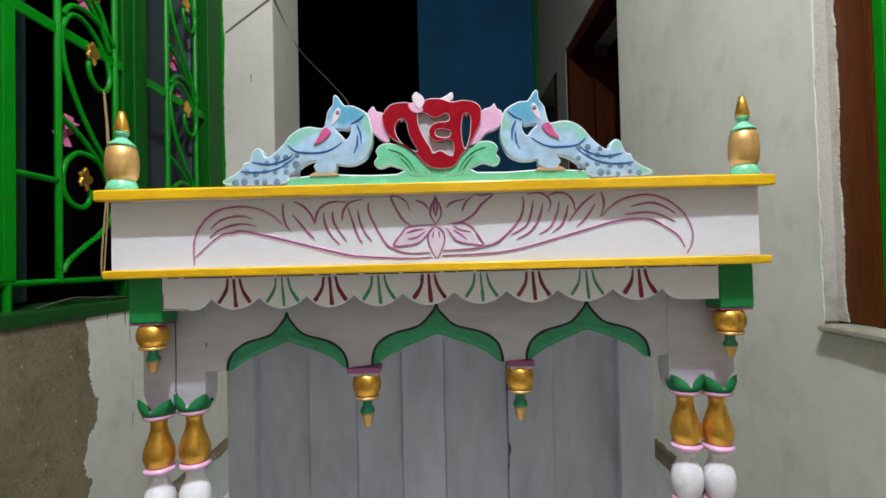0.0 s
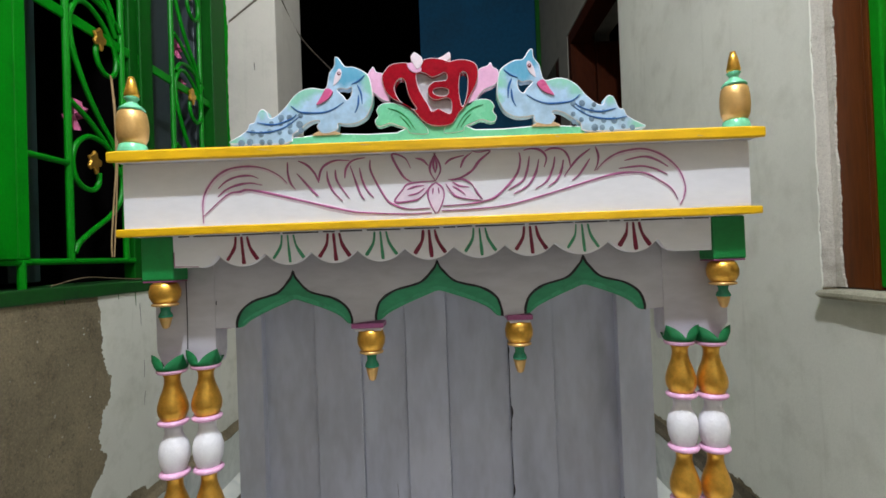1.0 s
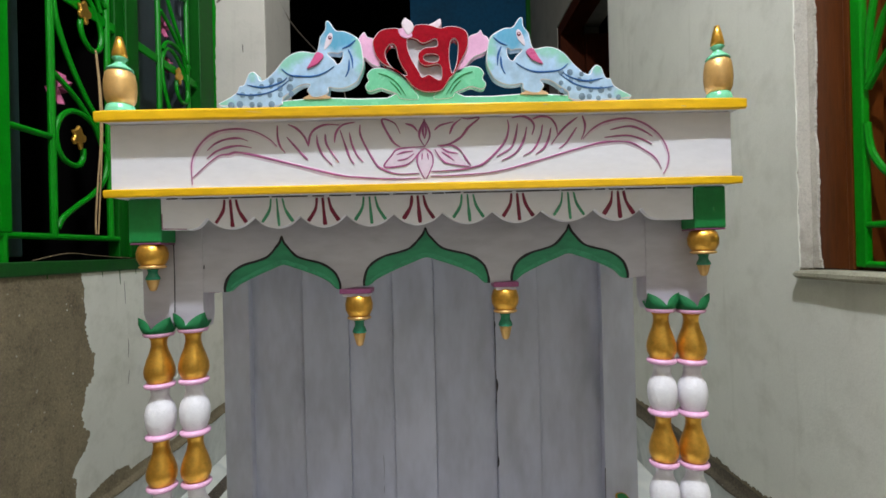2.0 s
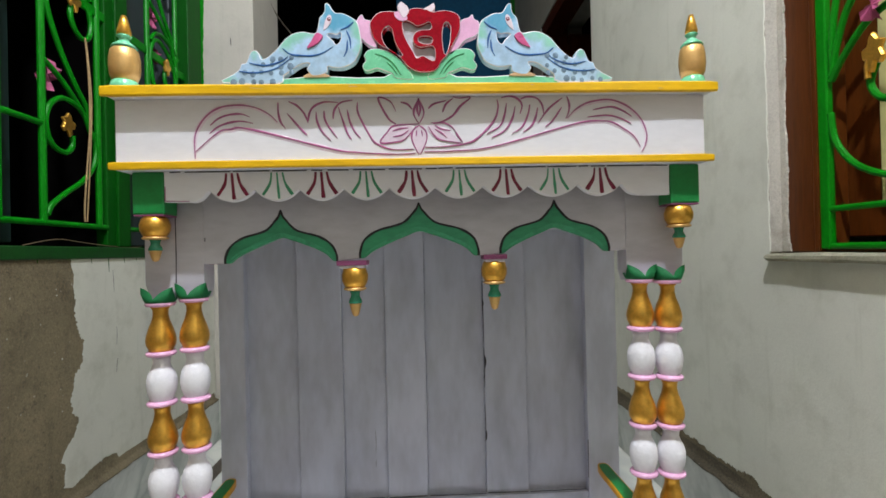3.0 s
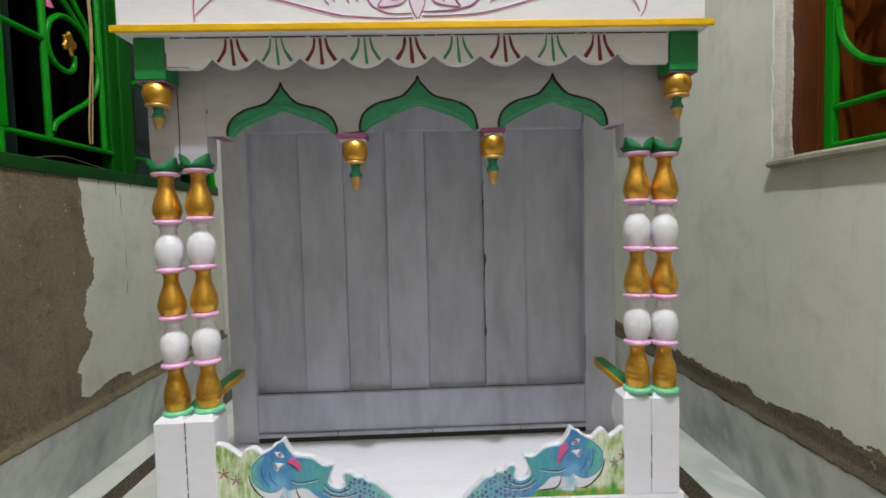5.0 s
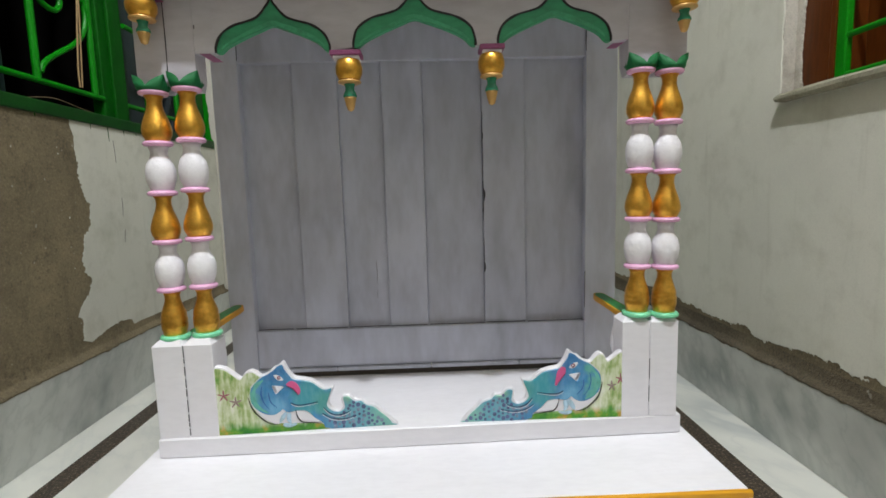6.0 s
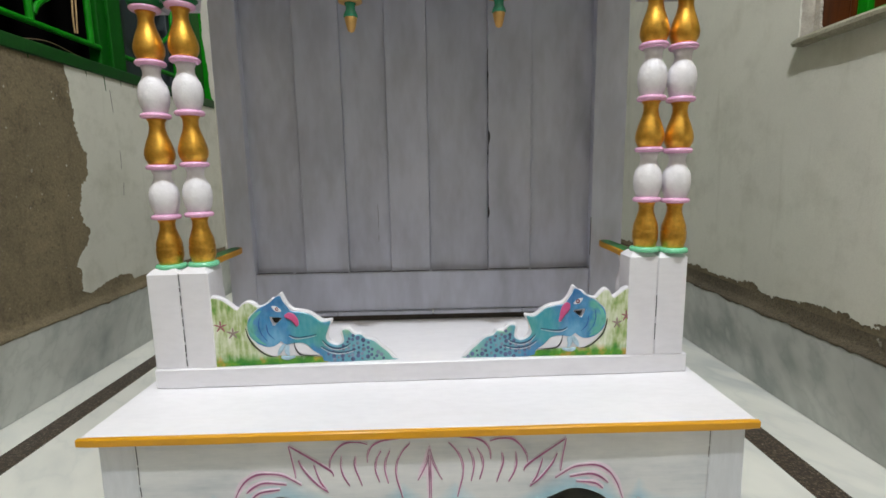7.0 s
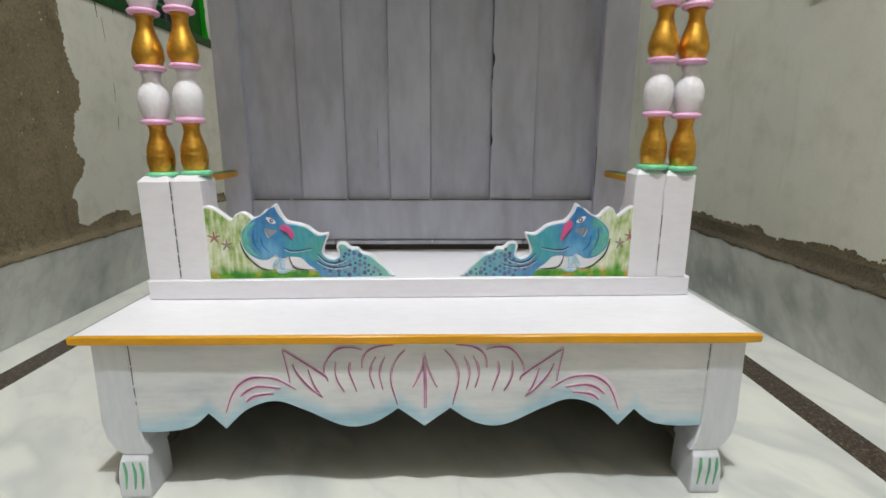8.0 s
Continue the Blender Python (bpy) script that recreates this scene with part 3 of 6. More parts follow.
cable = part("cable", tube_bm([(-0.88, 1.386, 1.845), (-0.80, 1.385, 1.905), (-0.69, 1.384, 1.985), (-0.681, 1.39, 1.992), (-0.681, 1.42, 1.985), (-0.683, 1.74, 1.93), (-0.60, 2.1, 1.88), (-0.53, 2.2, 1.80), (-0.50, 2.2, 1.66)], 0.0035), CABLE)
tagged(cable, "grey electric cable clipped round the white pier", "cable")
structure("wall_far_west", box_bm(-2.6, -2.5, 1.75, 6.0, 0, TOP, 0), UNLIT_BLACK, "side room wall, its darkness painted in black", "wall")
structure("wall_side_room", box_bm(-2.6, XL - 0.25, 1.5, 1.75, 0, TOP, 0), UNLIT_BLACK, "side room wall, its darkness painted in black", "wall")

# right wall with a window towards the viewer and a doorway further on
D0, D1, DZ = 1.375, 2.22, 2.09
R0, R1, RZ0, RZ1 = -1.0, 0.339, 0.73, 2.05
wr = structure("wall_east", box_bm(XR, XR + 0.25, R1, D0, 0, TOP, 0), CEMENT, "white washed corridor wall with raw cement above the skirting", "wall")
part("wall_below_window", box_bm(XR, XR + 0.25, R0, R1, 0, RZ0, 0), CEMENT, wr)
part("wall_above_window", box_bm(XR, XR + 0.25, R0, R1, RZ1, TOP, 0), CEMENT, wr)
part("wall_end", box_bm(XR, XR + 0.25, -3.0, R0, 0, TOP, 0), CEMENT, wr)
part("wall_above_door", box_bm(XR, XR + 0.25, D0, D1, DZ, TOP, 0), SHADED_PLASTER, wr)
part("wall_beyond_door", box_bm(XR, XR + 0.25, D1, 2.44, 0, TOP, 0), SHADED_PLASTER, wr)
part("wall_beyond_door", box_bm(XR, XR + 0.25, 2.44, 3.2, 2.06, TOP, 0), SHADED_PLASTER, wr)
band_top = ragged([(-300, 22), (-100, 22), (0, 22.4), (10, 21.6), (20, 22), (30, 21.0), (38, 20.4), (41, 22.3), (46, 21.5), (55, 21.2), (66, 21.6), (90, 22), (137.5, 22)], 0.95, 30, 6.0)
part("skim_coat", plate_bm([band_top + [(137.5, 289), (-300, 289)], [(-100, 73), (33.9, 73), (33.9, 205), (-100, 205)]], wall_right(XR), 0.0008, 0.0006), SKIM_EAST, wr, "grey-white lime wash with a torn lower edge")
part("reveal", box_bm(XR + 0.001, XR + 0.075, 0.3375, 0.36, RZ0 + 0.007, RZ1, 0.002), REVEAL, wr, "rough white window reveal")
part("torn_plaster", plate_bm([ragged([(33.72, 73.8), (33.72, 205)], 0.01, 40, 1.0) + ragged([(32.3, 205), (32.0, 180), (31.6, 160), (32.2, 140), (31.7, 120), (32.3, 105), (31.9, 92), (32.2, 80), (31.4, 73.8)], 0.38, 60, 9.0)], wall_right(0.7770), 0.0040, 0.0012), REVEAL, wr, "ragged plaster edge against the brown frame")
part("torn_edge", plate_bm([ragged([(34.2, 73.4), (34.2, 205)], 0.12, 60, 3.0) + ragged([(33.75, 205), (33.75, 73.4)], 0.3, 150, 5.0)], wall_right(XR + 0.0005), 0.0026, 0.0009), SKIM_EAST, wr, "chipped lime wash edge of the reveal")

structure("ceiling", box_bm(-2.6, 1.5, -3.0, 1.9, TOP, TOP + 0.1, 0), UNSEEN_GREY, "unseen ceiling, grey to cut bounced light", "ceiling")
structure("ceiling_dark", box_bm(-2.6, 2.1, 1.9, 6.1, TOP, TOP + 0.1, 0), UNLIT_BLACK, "ceiling beyond the pier, its darkness painted in black", "ceiling")
structure("wall_south", box_bm(-1.5, 1.5, -3.1, -3.0, 0, TOP, 0), UNSEEN_GREY, "unseen wall behind the viewer, grey to cut bounced light", "wall")
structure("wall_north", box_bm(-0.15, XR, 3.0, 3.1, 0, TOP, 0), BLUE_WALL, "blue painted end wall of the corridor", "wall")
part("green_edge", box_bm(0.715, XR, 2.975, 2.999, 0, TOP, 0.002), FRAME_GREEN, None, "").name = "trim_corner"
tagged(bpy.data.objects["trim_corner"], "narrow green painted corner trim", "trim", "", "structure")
structure("wall_dark_room", box_bm(-2.6, 1.5, 6.0, 6.1, 0, TOP, 0), UNLIT_BLACK, "far room wall, its darkness painted in black", "wall")
structure("wall_dark_partition", box_bm(-0.15, -0.10, 3.1, 6.0, 0, TOP, 0), UNLIT_BLACK, "far room partition, its darkness painted in black", "wall")
structure("wall_door_room", box_bm(2.0, 2.1, 1.0, 3.3, 0, TOP, 0), UNLIT_BLACK, "wall behind the doorway, its darkness painted in black", "wall")
structure("wall_door_room_side", box_bm(XR + 0.25, 2.0, 3.2, 3.3, 0, TOP, 0), UNLIT_BLACK, "wall behind the doorway, its darkness painted in black", "wall")
structure("wall_door_room_near", box_bm(XR + 0.25, 2.0, 1.0, 1.1, 0, TOP, 0), UNLIT_BLACK, "wall behind the doorway, its darkness painted in black", "wall")

# brown door frame in the doorway
door = thing("door_1", "open doorway with a varnished brown wooden frame", "door", "", "structure")
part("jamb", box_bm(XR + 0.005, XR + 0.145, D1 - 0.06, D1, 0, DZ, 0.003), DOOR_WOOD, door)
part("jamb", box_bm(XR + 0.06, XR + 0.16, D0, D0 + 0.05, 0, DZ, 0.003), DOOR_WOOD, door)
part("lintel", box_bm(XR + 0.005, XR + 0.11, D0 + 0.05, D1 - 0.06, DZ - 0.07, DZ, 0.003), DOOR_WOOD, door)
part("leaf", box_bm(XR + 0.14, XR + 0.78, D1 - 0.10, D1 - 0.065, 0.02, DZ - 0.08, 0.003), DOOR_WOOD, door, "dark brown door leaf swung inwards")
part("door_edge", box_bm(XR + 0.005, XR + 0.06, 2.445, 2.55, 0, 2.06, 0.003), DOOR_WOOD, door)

# marble skirting, slab by slab
def smear_bm(x_wall, x_face, y0, y1, seed):
    """A thin cement fillet from the wall over the top edge of the skirting."""
    bm = bmesh.new()
    rows, n = [], 260
    for i in range(n + 1):
        y = y0 + (y1 - y0) * i / n
        a = 0.0035 * noise.noise(Vector((y * 16, seed, 0))) + 0.0022 * noise.noise(Vector((y * 60, seed, 3)))
        s = 1 if x_face > x_wall else -1
        rows.append([bm.verts.new(p) for p in ((x_wall + s * 0.0002, y, 0.203), (x_wall + s * (0.0008 + 0.1 * a), y, 0.196), (x_wall + s * (0.0018 + 0.3 * a), y, 0.1835), (x_wall + s * (0.0050 + 0.4 * a), y, 0.1755), (x_face + s * 0.0012, y, 0.1700), (x_face + s * 0.0010, y, 0.1650 + 1.5 * a), (x_face - s * 0.0006, y, 0.1640 + 1.5 * a))])
    for p, q in zip(rows, rows[1:]):
        for k in range(6):
            bm.faces.new((p[k], p[k + 1], q[k + 1], q[k]))
    return bm


part("cement_fillet", smear_bm(XL, XL + 0.018, -1.2, 1.37, 1.0), CEMENT, wl, "cement smeared over the skirting edge", True)
part("cement_fillet", smear_bm(XR, XR - 0.016, -1.2, 1.37, 7.0), SHADED_CEMENT, wr, "cement smeared over the skirting edge", True)
skirt = thing("baseboard", "tall grey-white marble skirting slabs along both walls", "skirting", "", "structure")
for x0, x1, cuts in ((XL, XL + 0.018, (-1.2, -0.35, 0.90, 1.39)), (XR - 0.016, XR, (-1.2, -0.5, 0.86, 1.372))):
    for a, b in zip(cuts, cuts[1:]):
        part("skirting_slab", box_bm(x0, x1, a + 0.0006, b - 0.0006, 0.0008, 0.170, 0.002), SKIRT_MARBLE, skirt)
part("skirting_slab", box_bm(-0.885, -0.667, 1.374, 1.39, 0.0008, 0.170, 0.002), SKIRT_MARBLE, skirt)


# ---- the shrine ----
CM = 0.01
shrine = thing("wooden_shrine", "hand-painted white wooden shrine with gold turned columns on marble floor", "shrine")


def slab(name, x0, x1, y0, y1, z0, z1, mat, label="", bevel=0.0012, parent=None):
    return part(name, box_bm(x0 * CM, x1 * CM, y0 * CM, y1 * CM, z0 * CM, z1 * CM, bevel), mat, parent or shrine, label)


# seat board with an ochre front edge
seat = part("seat_board", board_bm(-0.3875, 0.3715, -0.162, 0.272, 0.1925, 0.2025, 0.0005, 0.03), WHITE, shrine, "glossy white seat board")
part("edge_strip", board_bm(-0.3885, 0.3725, -0.1687, -0.1622, 0.1935, 0.2033, 0.0007, 0.012, 0.0012, 3.0), ORANGE, seat, "ochre painted front edge")

# apron with carved lower edge and lotus
EDGE = [(-33.2, 8.3), (-30.0, 8.3), (-27.0, 8.9), (-24.9, 10.6), (-23.1, 8.6), (-20.4, 11.1), (-17.2, 12.1), (-14.0, 11.0), (-9.5, 8.9), (-6.2, 9.2), (-3.2, 11.1), (-0.2, 8.8)]
SMOOTH = curve_of(EDGE[:4], False, 8)[:-1] + curve_of(EDGE[3:5], False, 8)[:-1] + curve_of(EDGE[4:11], False, 8)[:-1] + curve_of(EDGE[10:12], False, 8)
SMOOTH = SMOOTH + [((-0.4 - x) * 0.985, z + 0.02 * max(0, -x - 15)) for x, z in SMOOTH[::-1][1:]]


def apron_bm(edge, top, y0, y1):
    bm = bmesh.new()
    layer = bm.verts.layers.float.new("edge")
    cols, backs = [], []
    for x, zb in edge:
        col, back = [], []
        for k in range(9):
            z = zb + (top - zb) * (k / 8) ** 1.4
            for lst, y in ((col, y0), (back, y1)):
                v = bm.verts.new((x * CM, y, z * CM))
                v[layer] = (z - zb) * CM
                lst.append(v)
        cols.append(col)
        backs.append(back)
    for (a, c), (ba, bc) in zip(zip(cols, cols[1:]), zip(backs, backs[1:])):
        for k in range(8):
            bm.faces.new((a[k], c[k], c[k + 1], a[k + 1]))
            bm.faces.new((ba[k], ba[k + 1], bc[k + 1], bc[k]))
        bm.faces.new((a[0], ba[0], bc[0], c[0]))
    return bm


apron = part("apron", apron_bm(SMOOTH, 19.2, -0.1590, -0.1470), APRON, shrine, "white front apron with a brushed pale blue scalloped edge")
LOTUS_SIDE = [
    [(-22.8, 10.7), (-22.1, 12.6), (-21.2, 14), (-19.8, 14.9), (-18.2, 15), (-16.6, 14.7), (-14.7, 13.5)],
    [(-21, 12.7), (-20, 13.5), (-18.7, 13.9), (-16.4, 13.6)],
    [(-20.4, 12), (-19.4, 12.7), (-17.2, 13)],
    [(-15.9, 18.4), (-15.4, 15.6), (-15.3, 14.4)],
    [(-15.9, 18.4), (-11.6, 15.4), (-11, 14.5)],
    [(-14.9, 16.6), (-14.3, 15.3), (-13, 13.6), (-11.7, 12.5)],
    [(-13.2, 16), (-12.5, 13.8), (-11.8, 12.7)],
]
LOTUS_MIDDLE = [
    [(-11.4, 15.2), (-11.3, 16.5), (-10.6, 17.7), (-9.6, 18.5), (-8.1, 18.6), (-7, 18.3)],
    [(-10, 17), (-10.1, 15.6), (-9.8, 14.3), (-9.2, 13.2)],
    [(-8.4, 16.9), (-8.5, 15.6), (-7.8, 13.2)],
    [(-7.1, 16.1), (-7, 17.2), (-6.5, 18.1), (-5.3, 18.7), (-3.5, 18.9)],
    [(-5.5, 17.5), (-6, 16.6), (-6.2, 15.2), (-5.8, 13.6)],
    [(-4.5, 17.5), (-5, 16.3), (-5.1, 15), (-4.8, 13.4)],
    [(-2.2, 18.3), (-3.2, 17.2), (-3.8, 15.7), (-3.8, 14.1), (-3.4, 12.4), (-3.2, 11.5)],
    [(-0, 17.9), (-0.1, 11.1)],
    [(-0, 17.7), (-0.4, 15.9), (-1.4, 13.7)],
]
LOTUS = LOTUS_SIDE + LOTUS_MIDDLE
strokes("pink_wash", [shifted(l, -0.1) for l in LOTUS[:3]] + [shifted([(x * 0.982, z) for x, z in mirror(l)], -0.1) for l in LOTUS[:3]] + [shifted(l, -0.1) for l in LOTUS[-2:]], front(-0.1591), 1.2, 0.0001, WASH, apron, "thin pink wash")
strokes("lotus_line", [shifted(l, -0.1) for l in LOTUS] + [shifted([(x * 0.982, z) for x, z in mirror(l)], -0.1) for l in LOTUS], front(-0.1590), 0.35, 0.0007, ROSE, apron, "rose-coloured carved lotus line")
# Pale low strokes beside the rose lines imitate highlights on the carving.
strokes("carved_ridge", [shifted([(x + 0.05, z + 0.24) for x, z in l], -0.1) for l in LOTUS] + [shifted([(x * 0.982 - 0.05, z + 0.24) for x, z in mirror(l)], -0.1) for l in LOTUS], front(-0.1590), 0.12, 0.0010, WASH, apron, "pale raised lip imitating the carved line's highlight")
# Dark boards added under the seat to deepen its shade.
part("apron_back", box_bm(-0.33, 0.32, 0.243, 0.255, 0.003, 0.1925), SHADED_WOOD, shrine, "unpainted back board, darkened for shade under the seat")
part("seat_underside", box_bm(-0.352, 0.342, -0.1440, 0.2425, 0.1880, 0.1923), SHADED_WOOD, shrine, "unpainted seat underside, added and darkened for shade")
part("apron_lining", box_bm(-0.328, 0.318, -0.1465, -0.1435, 0.135, 0.1878), SHADED_WOOD, shrine, "unpainted apron lining, added and darkened for shade")
part("apron_side", box_bm(-0.366, -0.354, -0.1425, 0.2425, 0.003, 0.1925), SHADED_SIDE, shrine, "side board under the seat, light or shade in its tone")
part("apron_side", box_bm(0.344, 0.356, -0.1425, 0.2425, 0.003, 0.1925), LIT_SIDE, shrine, "side board under the seat, light or shade in its tone")


# legs: a flat board that curls in over a small claw foot
def leg(side, x0):
    s = 1 if side < 0 else -1
    prof = [(0, 19.2), (-0.1, 13), (-0.2, 9.5), (0.1, 7.4), (0.9, 6.0), (1.9, 5.3), (4.9, 5.3), (4.4, 6.6), (4.1, 8.4), (4.05, 13), (4.0, 19.2)]
    ob = part("leg", plate_bm([[(x0 + s * a, b) for a, b in prof]], front(-0.117), 0.0425, 0.0015), LEG_WHITE, shrine)
    f = bmesh.new()
    fx = x0 + s * 3.05
    for z, w, yf in ((0.0, 1.75, -0.166), (0.4, 1.78, -0.1675), (3.4, 1.72, -0.1665), (4.7, 1.6, -0.163), (5.5, 1.45, -0.157)):
        for x, y in ((-w, yf), (w, yf), (w, -0.118), (-w, -0.118)):
            f.verts.new(((fx + x) * CM, y, z * CM))
    f.verts.ensure_lookup_table()
    for r in range(4):
        for k in range(4):
            f.faces.new([f.verts[i] for i in (4 * r + k, 4 * r + (k + 1) % 4, 4 * r + 4 + (k + 1) % 4, 4 * r + 4 + k)])
    f.faces.new([f.verts[i] for i in range(4)])
    f.faces.new([f.verts[i] for i in range(16, 20)])
    bmesh.ops.bevel(f, geom=f.edges[:], offset=0.0015, segments=2, affect="EDGES", profile=0.5)
    foot = part("claw_foot", f, LEG_WHITE, shrine, "white claw foot with green brushed stripes")
    strokes("stripe", [[(fx + d, 4.9), (fx + d + 0.12, 3.4), (fx + d - 0.1, 1.3)] for d in (-0.9, 0.15, 1.0)], front(-0.1672), 0.42, 0.0008, STRIPE, foot)
    slab("back_leg", min(x0, x0 + s * 4), max(x0, x0 + s * 4), 21.5, 25.5, 0, 19.2, SHADED_WOOD)


leg(-1, -37.1)
leg(1, 36.2)
strokes("joint_gap", [[(-32.95, 19.0), (-32.93, 16.6)], [(-32.94, 16.4), (-32.98, 14.2)], [(-32.96, 13.9), (-32.93, 12.7)], [(-32.95, 12.2), (-32.95, 11.7)], [(32.1, 18.9), (32.12, 17.2)], [(32.11, 17.0), (32.08, 15.6)]], front(-0.1596), 0.09, 0.0003, BLACK, shrine, "dark open joint", False)
strokes("joint_gap", [[(-32.95, 11.2), (-32.93, 8.7)], [(32.1, 15.2), (32.08, 8.9)]], front(-0.1596), 0.05, 0.0003, SILVER, shrine, "filled joint line", False)

# low rail, column plinths and the inner floor
part("base_rail", board_bm(-0.369, 0.3595, -0.0350, 0.0040, 0.2025, 0.2300, 0.0004, 0.03, 0.0015, 7.0, 0.019), WHITE, shrine)
part("inner_floor", box_bm(-0.355, 0.342, 0.004, 0.262, 0.2028, 0.2120, 0.001), WHITE, shrine)
for a, b, top, yp in ((-36.9, -32.75, 0.3660, -0.0380), (-32.7, -28.85, 0.3668, -0.0378), (27.35, 31.25, 0.3750, -0.0290), (31.3, 35.3, 0.3735, -0.0285)):
    bm = box_bm(a * CM, b * CM, yp, 0.0065, 0.2302, top, 0.0)
    tops = [e for e in bm.edges if all(v.co.z > 0.36 for v in e.verts)]
    bmesh.ops.bevel(bm, geom=tops, offset=0.007, segments=1, affect="EDGES", profile=0.5)
    bmesh.ops.bevel(bm, geom=[e for e in bm.edges if e.calc_length() > 0.05], offset=0.0015, segments=2, affect="EDGES", profile=0.5)
    part("plinth", bm, WHITE, shrine)
random.seed(2)
dashes, z = [], 36.0
while z > 23.6:
    h = random.uniform(0.5, 1.7)
    dashes.append([(-32.72, z), (-32.72 + random.uniform(-0.03, 0.03), z - h)])
    z -= h + random.uniform(0.15, 0.6)
strokes("joint_gap", [[(31.27, 31.5), (31.28, 28.5)], [(31.27, 27.5), (31.26, 25.2)]], front(-0.0291), 0.10, 0.0003, BLACK, shrine, "dark open joint", False)
strokes("joint_gap", dashes, front(-0.0381), 0.13, 0.0003, BLACK, shrine, "dark open joint", False)

# turned columns
GOLD_SEG = [(1.25, -0.35), (0.98, -0.8), (0.95, -1.5), (1.12, -2.3), (1.5, -3.3), (1.8, -4.3), (1.88, -4.9), (1.80, -5.5), (1.55, -6.0), (1.45, -6.3)]
WHITE_SEG = [(1.35, -0.35), (1.12, -0.9), (1.10, -1.5), (1.35, -2.1), (1.72, -2.7), (1.93, -3.5), (1.95, -4.3), (1.82, -5.2), (1.55, -5.9), (1.40, -6.3)]
LAST_SEG = [(1.2, -0.35), (1.0, -0.9), (1.02, -1.6), (1.3, -2.5), (1.58, -3.3), (1.68, -3.9), (1.62, -4.05), (1.70, -4.2), (1.74, -4.6), (1.68, -4.75), (1.74, -4.9), (1.70, -5.5), (1.55, -6.0), (1.5, -6.6)]
RING = [(1.35, 0.38), (1.75, 0.30), (1.95, 0.10), (1.96, -0.08), (1.80, -0.28), (1.40, -0.36)]
GOLD_SEG, WHITE_SEG, LAST_SEG, RING = ([(r * k, z) for r, z in prof] for prof, k in ((GOLD_SEG, 0.975), (WHITE_SEG, 0.94), (LAST_SEG, 0.965), (RING, 0.94)))
STEPS = (70.2, 63.6, 57.0, 50.4, 43.8)


def capital_bm():
    """Four pointed leaves that fold from the round bead up against the corners of a square post."""
    bm = bmesh.new()
    rows = []
    n = 40
    for kind in range(4):
        row = []
        for k in range(n):
            a = 2 * math.pi * k / n + math.pi / 4
            ca, sa = math.cos(a), math.sin(a)
            tooth = abs(((k % 10) / 10.0) - 0.5) * 2
            sq = 1 / max(abs(ca), abs(sa))
            if kind < 2:
                r, z = (1.70, 70.3) if kind == 0 else (1.98, 70.75)
                x, y = r * ca, r * sa
            else:
                top = 70.9 + (1.55 if sa < 0.3 else 0.3) * tooth ** 0.7
                z = top if kind == 3 else 70.75 + (top - 70.75) * 0.5
                u = min(1, (z - 70.75) / 1.6)
                hx, hy = 1.94 + 0.05 * u, 1.94 - 0.95 * u
                rnd = (1 - u) * 0.6
                x = hx * ca * (sq * (1 - rnd) + rnd) * (1 + 0.02 * u * tooth)
                y = hy * sa * (sq * (1 - rnd) + rnd)
            row.append(bm.verts.new((x * CM, y * CM, z * CM)))
        rows.append(row)
    for a, c in zip(rows, rows[1:]):
        for k in range(n):
            bm.faces.new((a[k], a[(k + 1) % n], c[(k + 1) % n], c[k]))
    bm.faces.new(rows[0])
    return bm


column = part("column", lathe_bm([(r, h + 43.8) for r, h in LAST_SEG], 28, (0, 0, 0), 0.02), GOLD, shrine, "gold painted turned column", True)
for z in (70.2, 57.0):
    part("gold_vase", lathe_bm([(r, h + z) for r, h in GOLD_SEG], 28, (0, 0, 0), 0.02), GOLD, column, "gold vase-shaped turning", True)
for z in (63.6, 50.4):
    part("white_vase", lathe_bm([(r, h + z) for r, h in WHITE_SEG], 28, (0, 0, 0), 0.02), EGG_WHITE, column, "white egg-shaped turning", True)
for z in STEPS:
    part("ring", lathe_bm([(r, h + z) for r, h in RING], 32), PINK, column, "glossy pink bead", True)
part("foot_ring", lathe_bm([(1.5, 37.42), (1.8, 37.34), (1.97, 37.15), (1.98, 36.9), (1.9, 36.75)], 32), MINT, column, "mint green foot bead", True)
part("capital", capital_bm(), SHADED_LEAF_GREEN, column, "leaf capital, green darkened as if in shade", True)
def column_at(x, y, foot, top):
    """Stands a turned column of its own height on its plinth."""
    k = (top - foot) / (70.2 - 36.8)
    return Matrix.Translation((x * CM, y, (foot - 36.8 * k) * CM)) @ Matrix.Diagonal((1, 1, k, 1))


for x, y, foot, top in ((-30.5, -0.0105, 36.65, 69.85), (29.9, -0.014, 37.5, 70.9), (33.8, -0.014, 37.3, 70.7)):
    again(column, column_at(x, y, foot, top), shrine)
column.matrix_basis = column_at(-34.72, -0.0135, 36.45, 69.4)

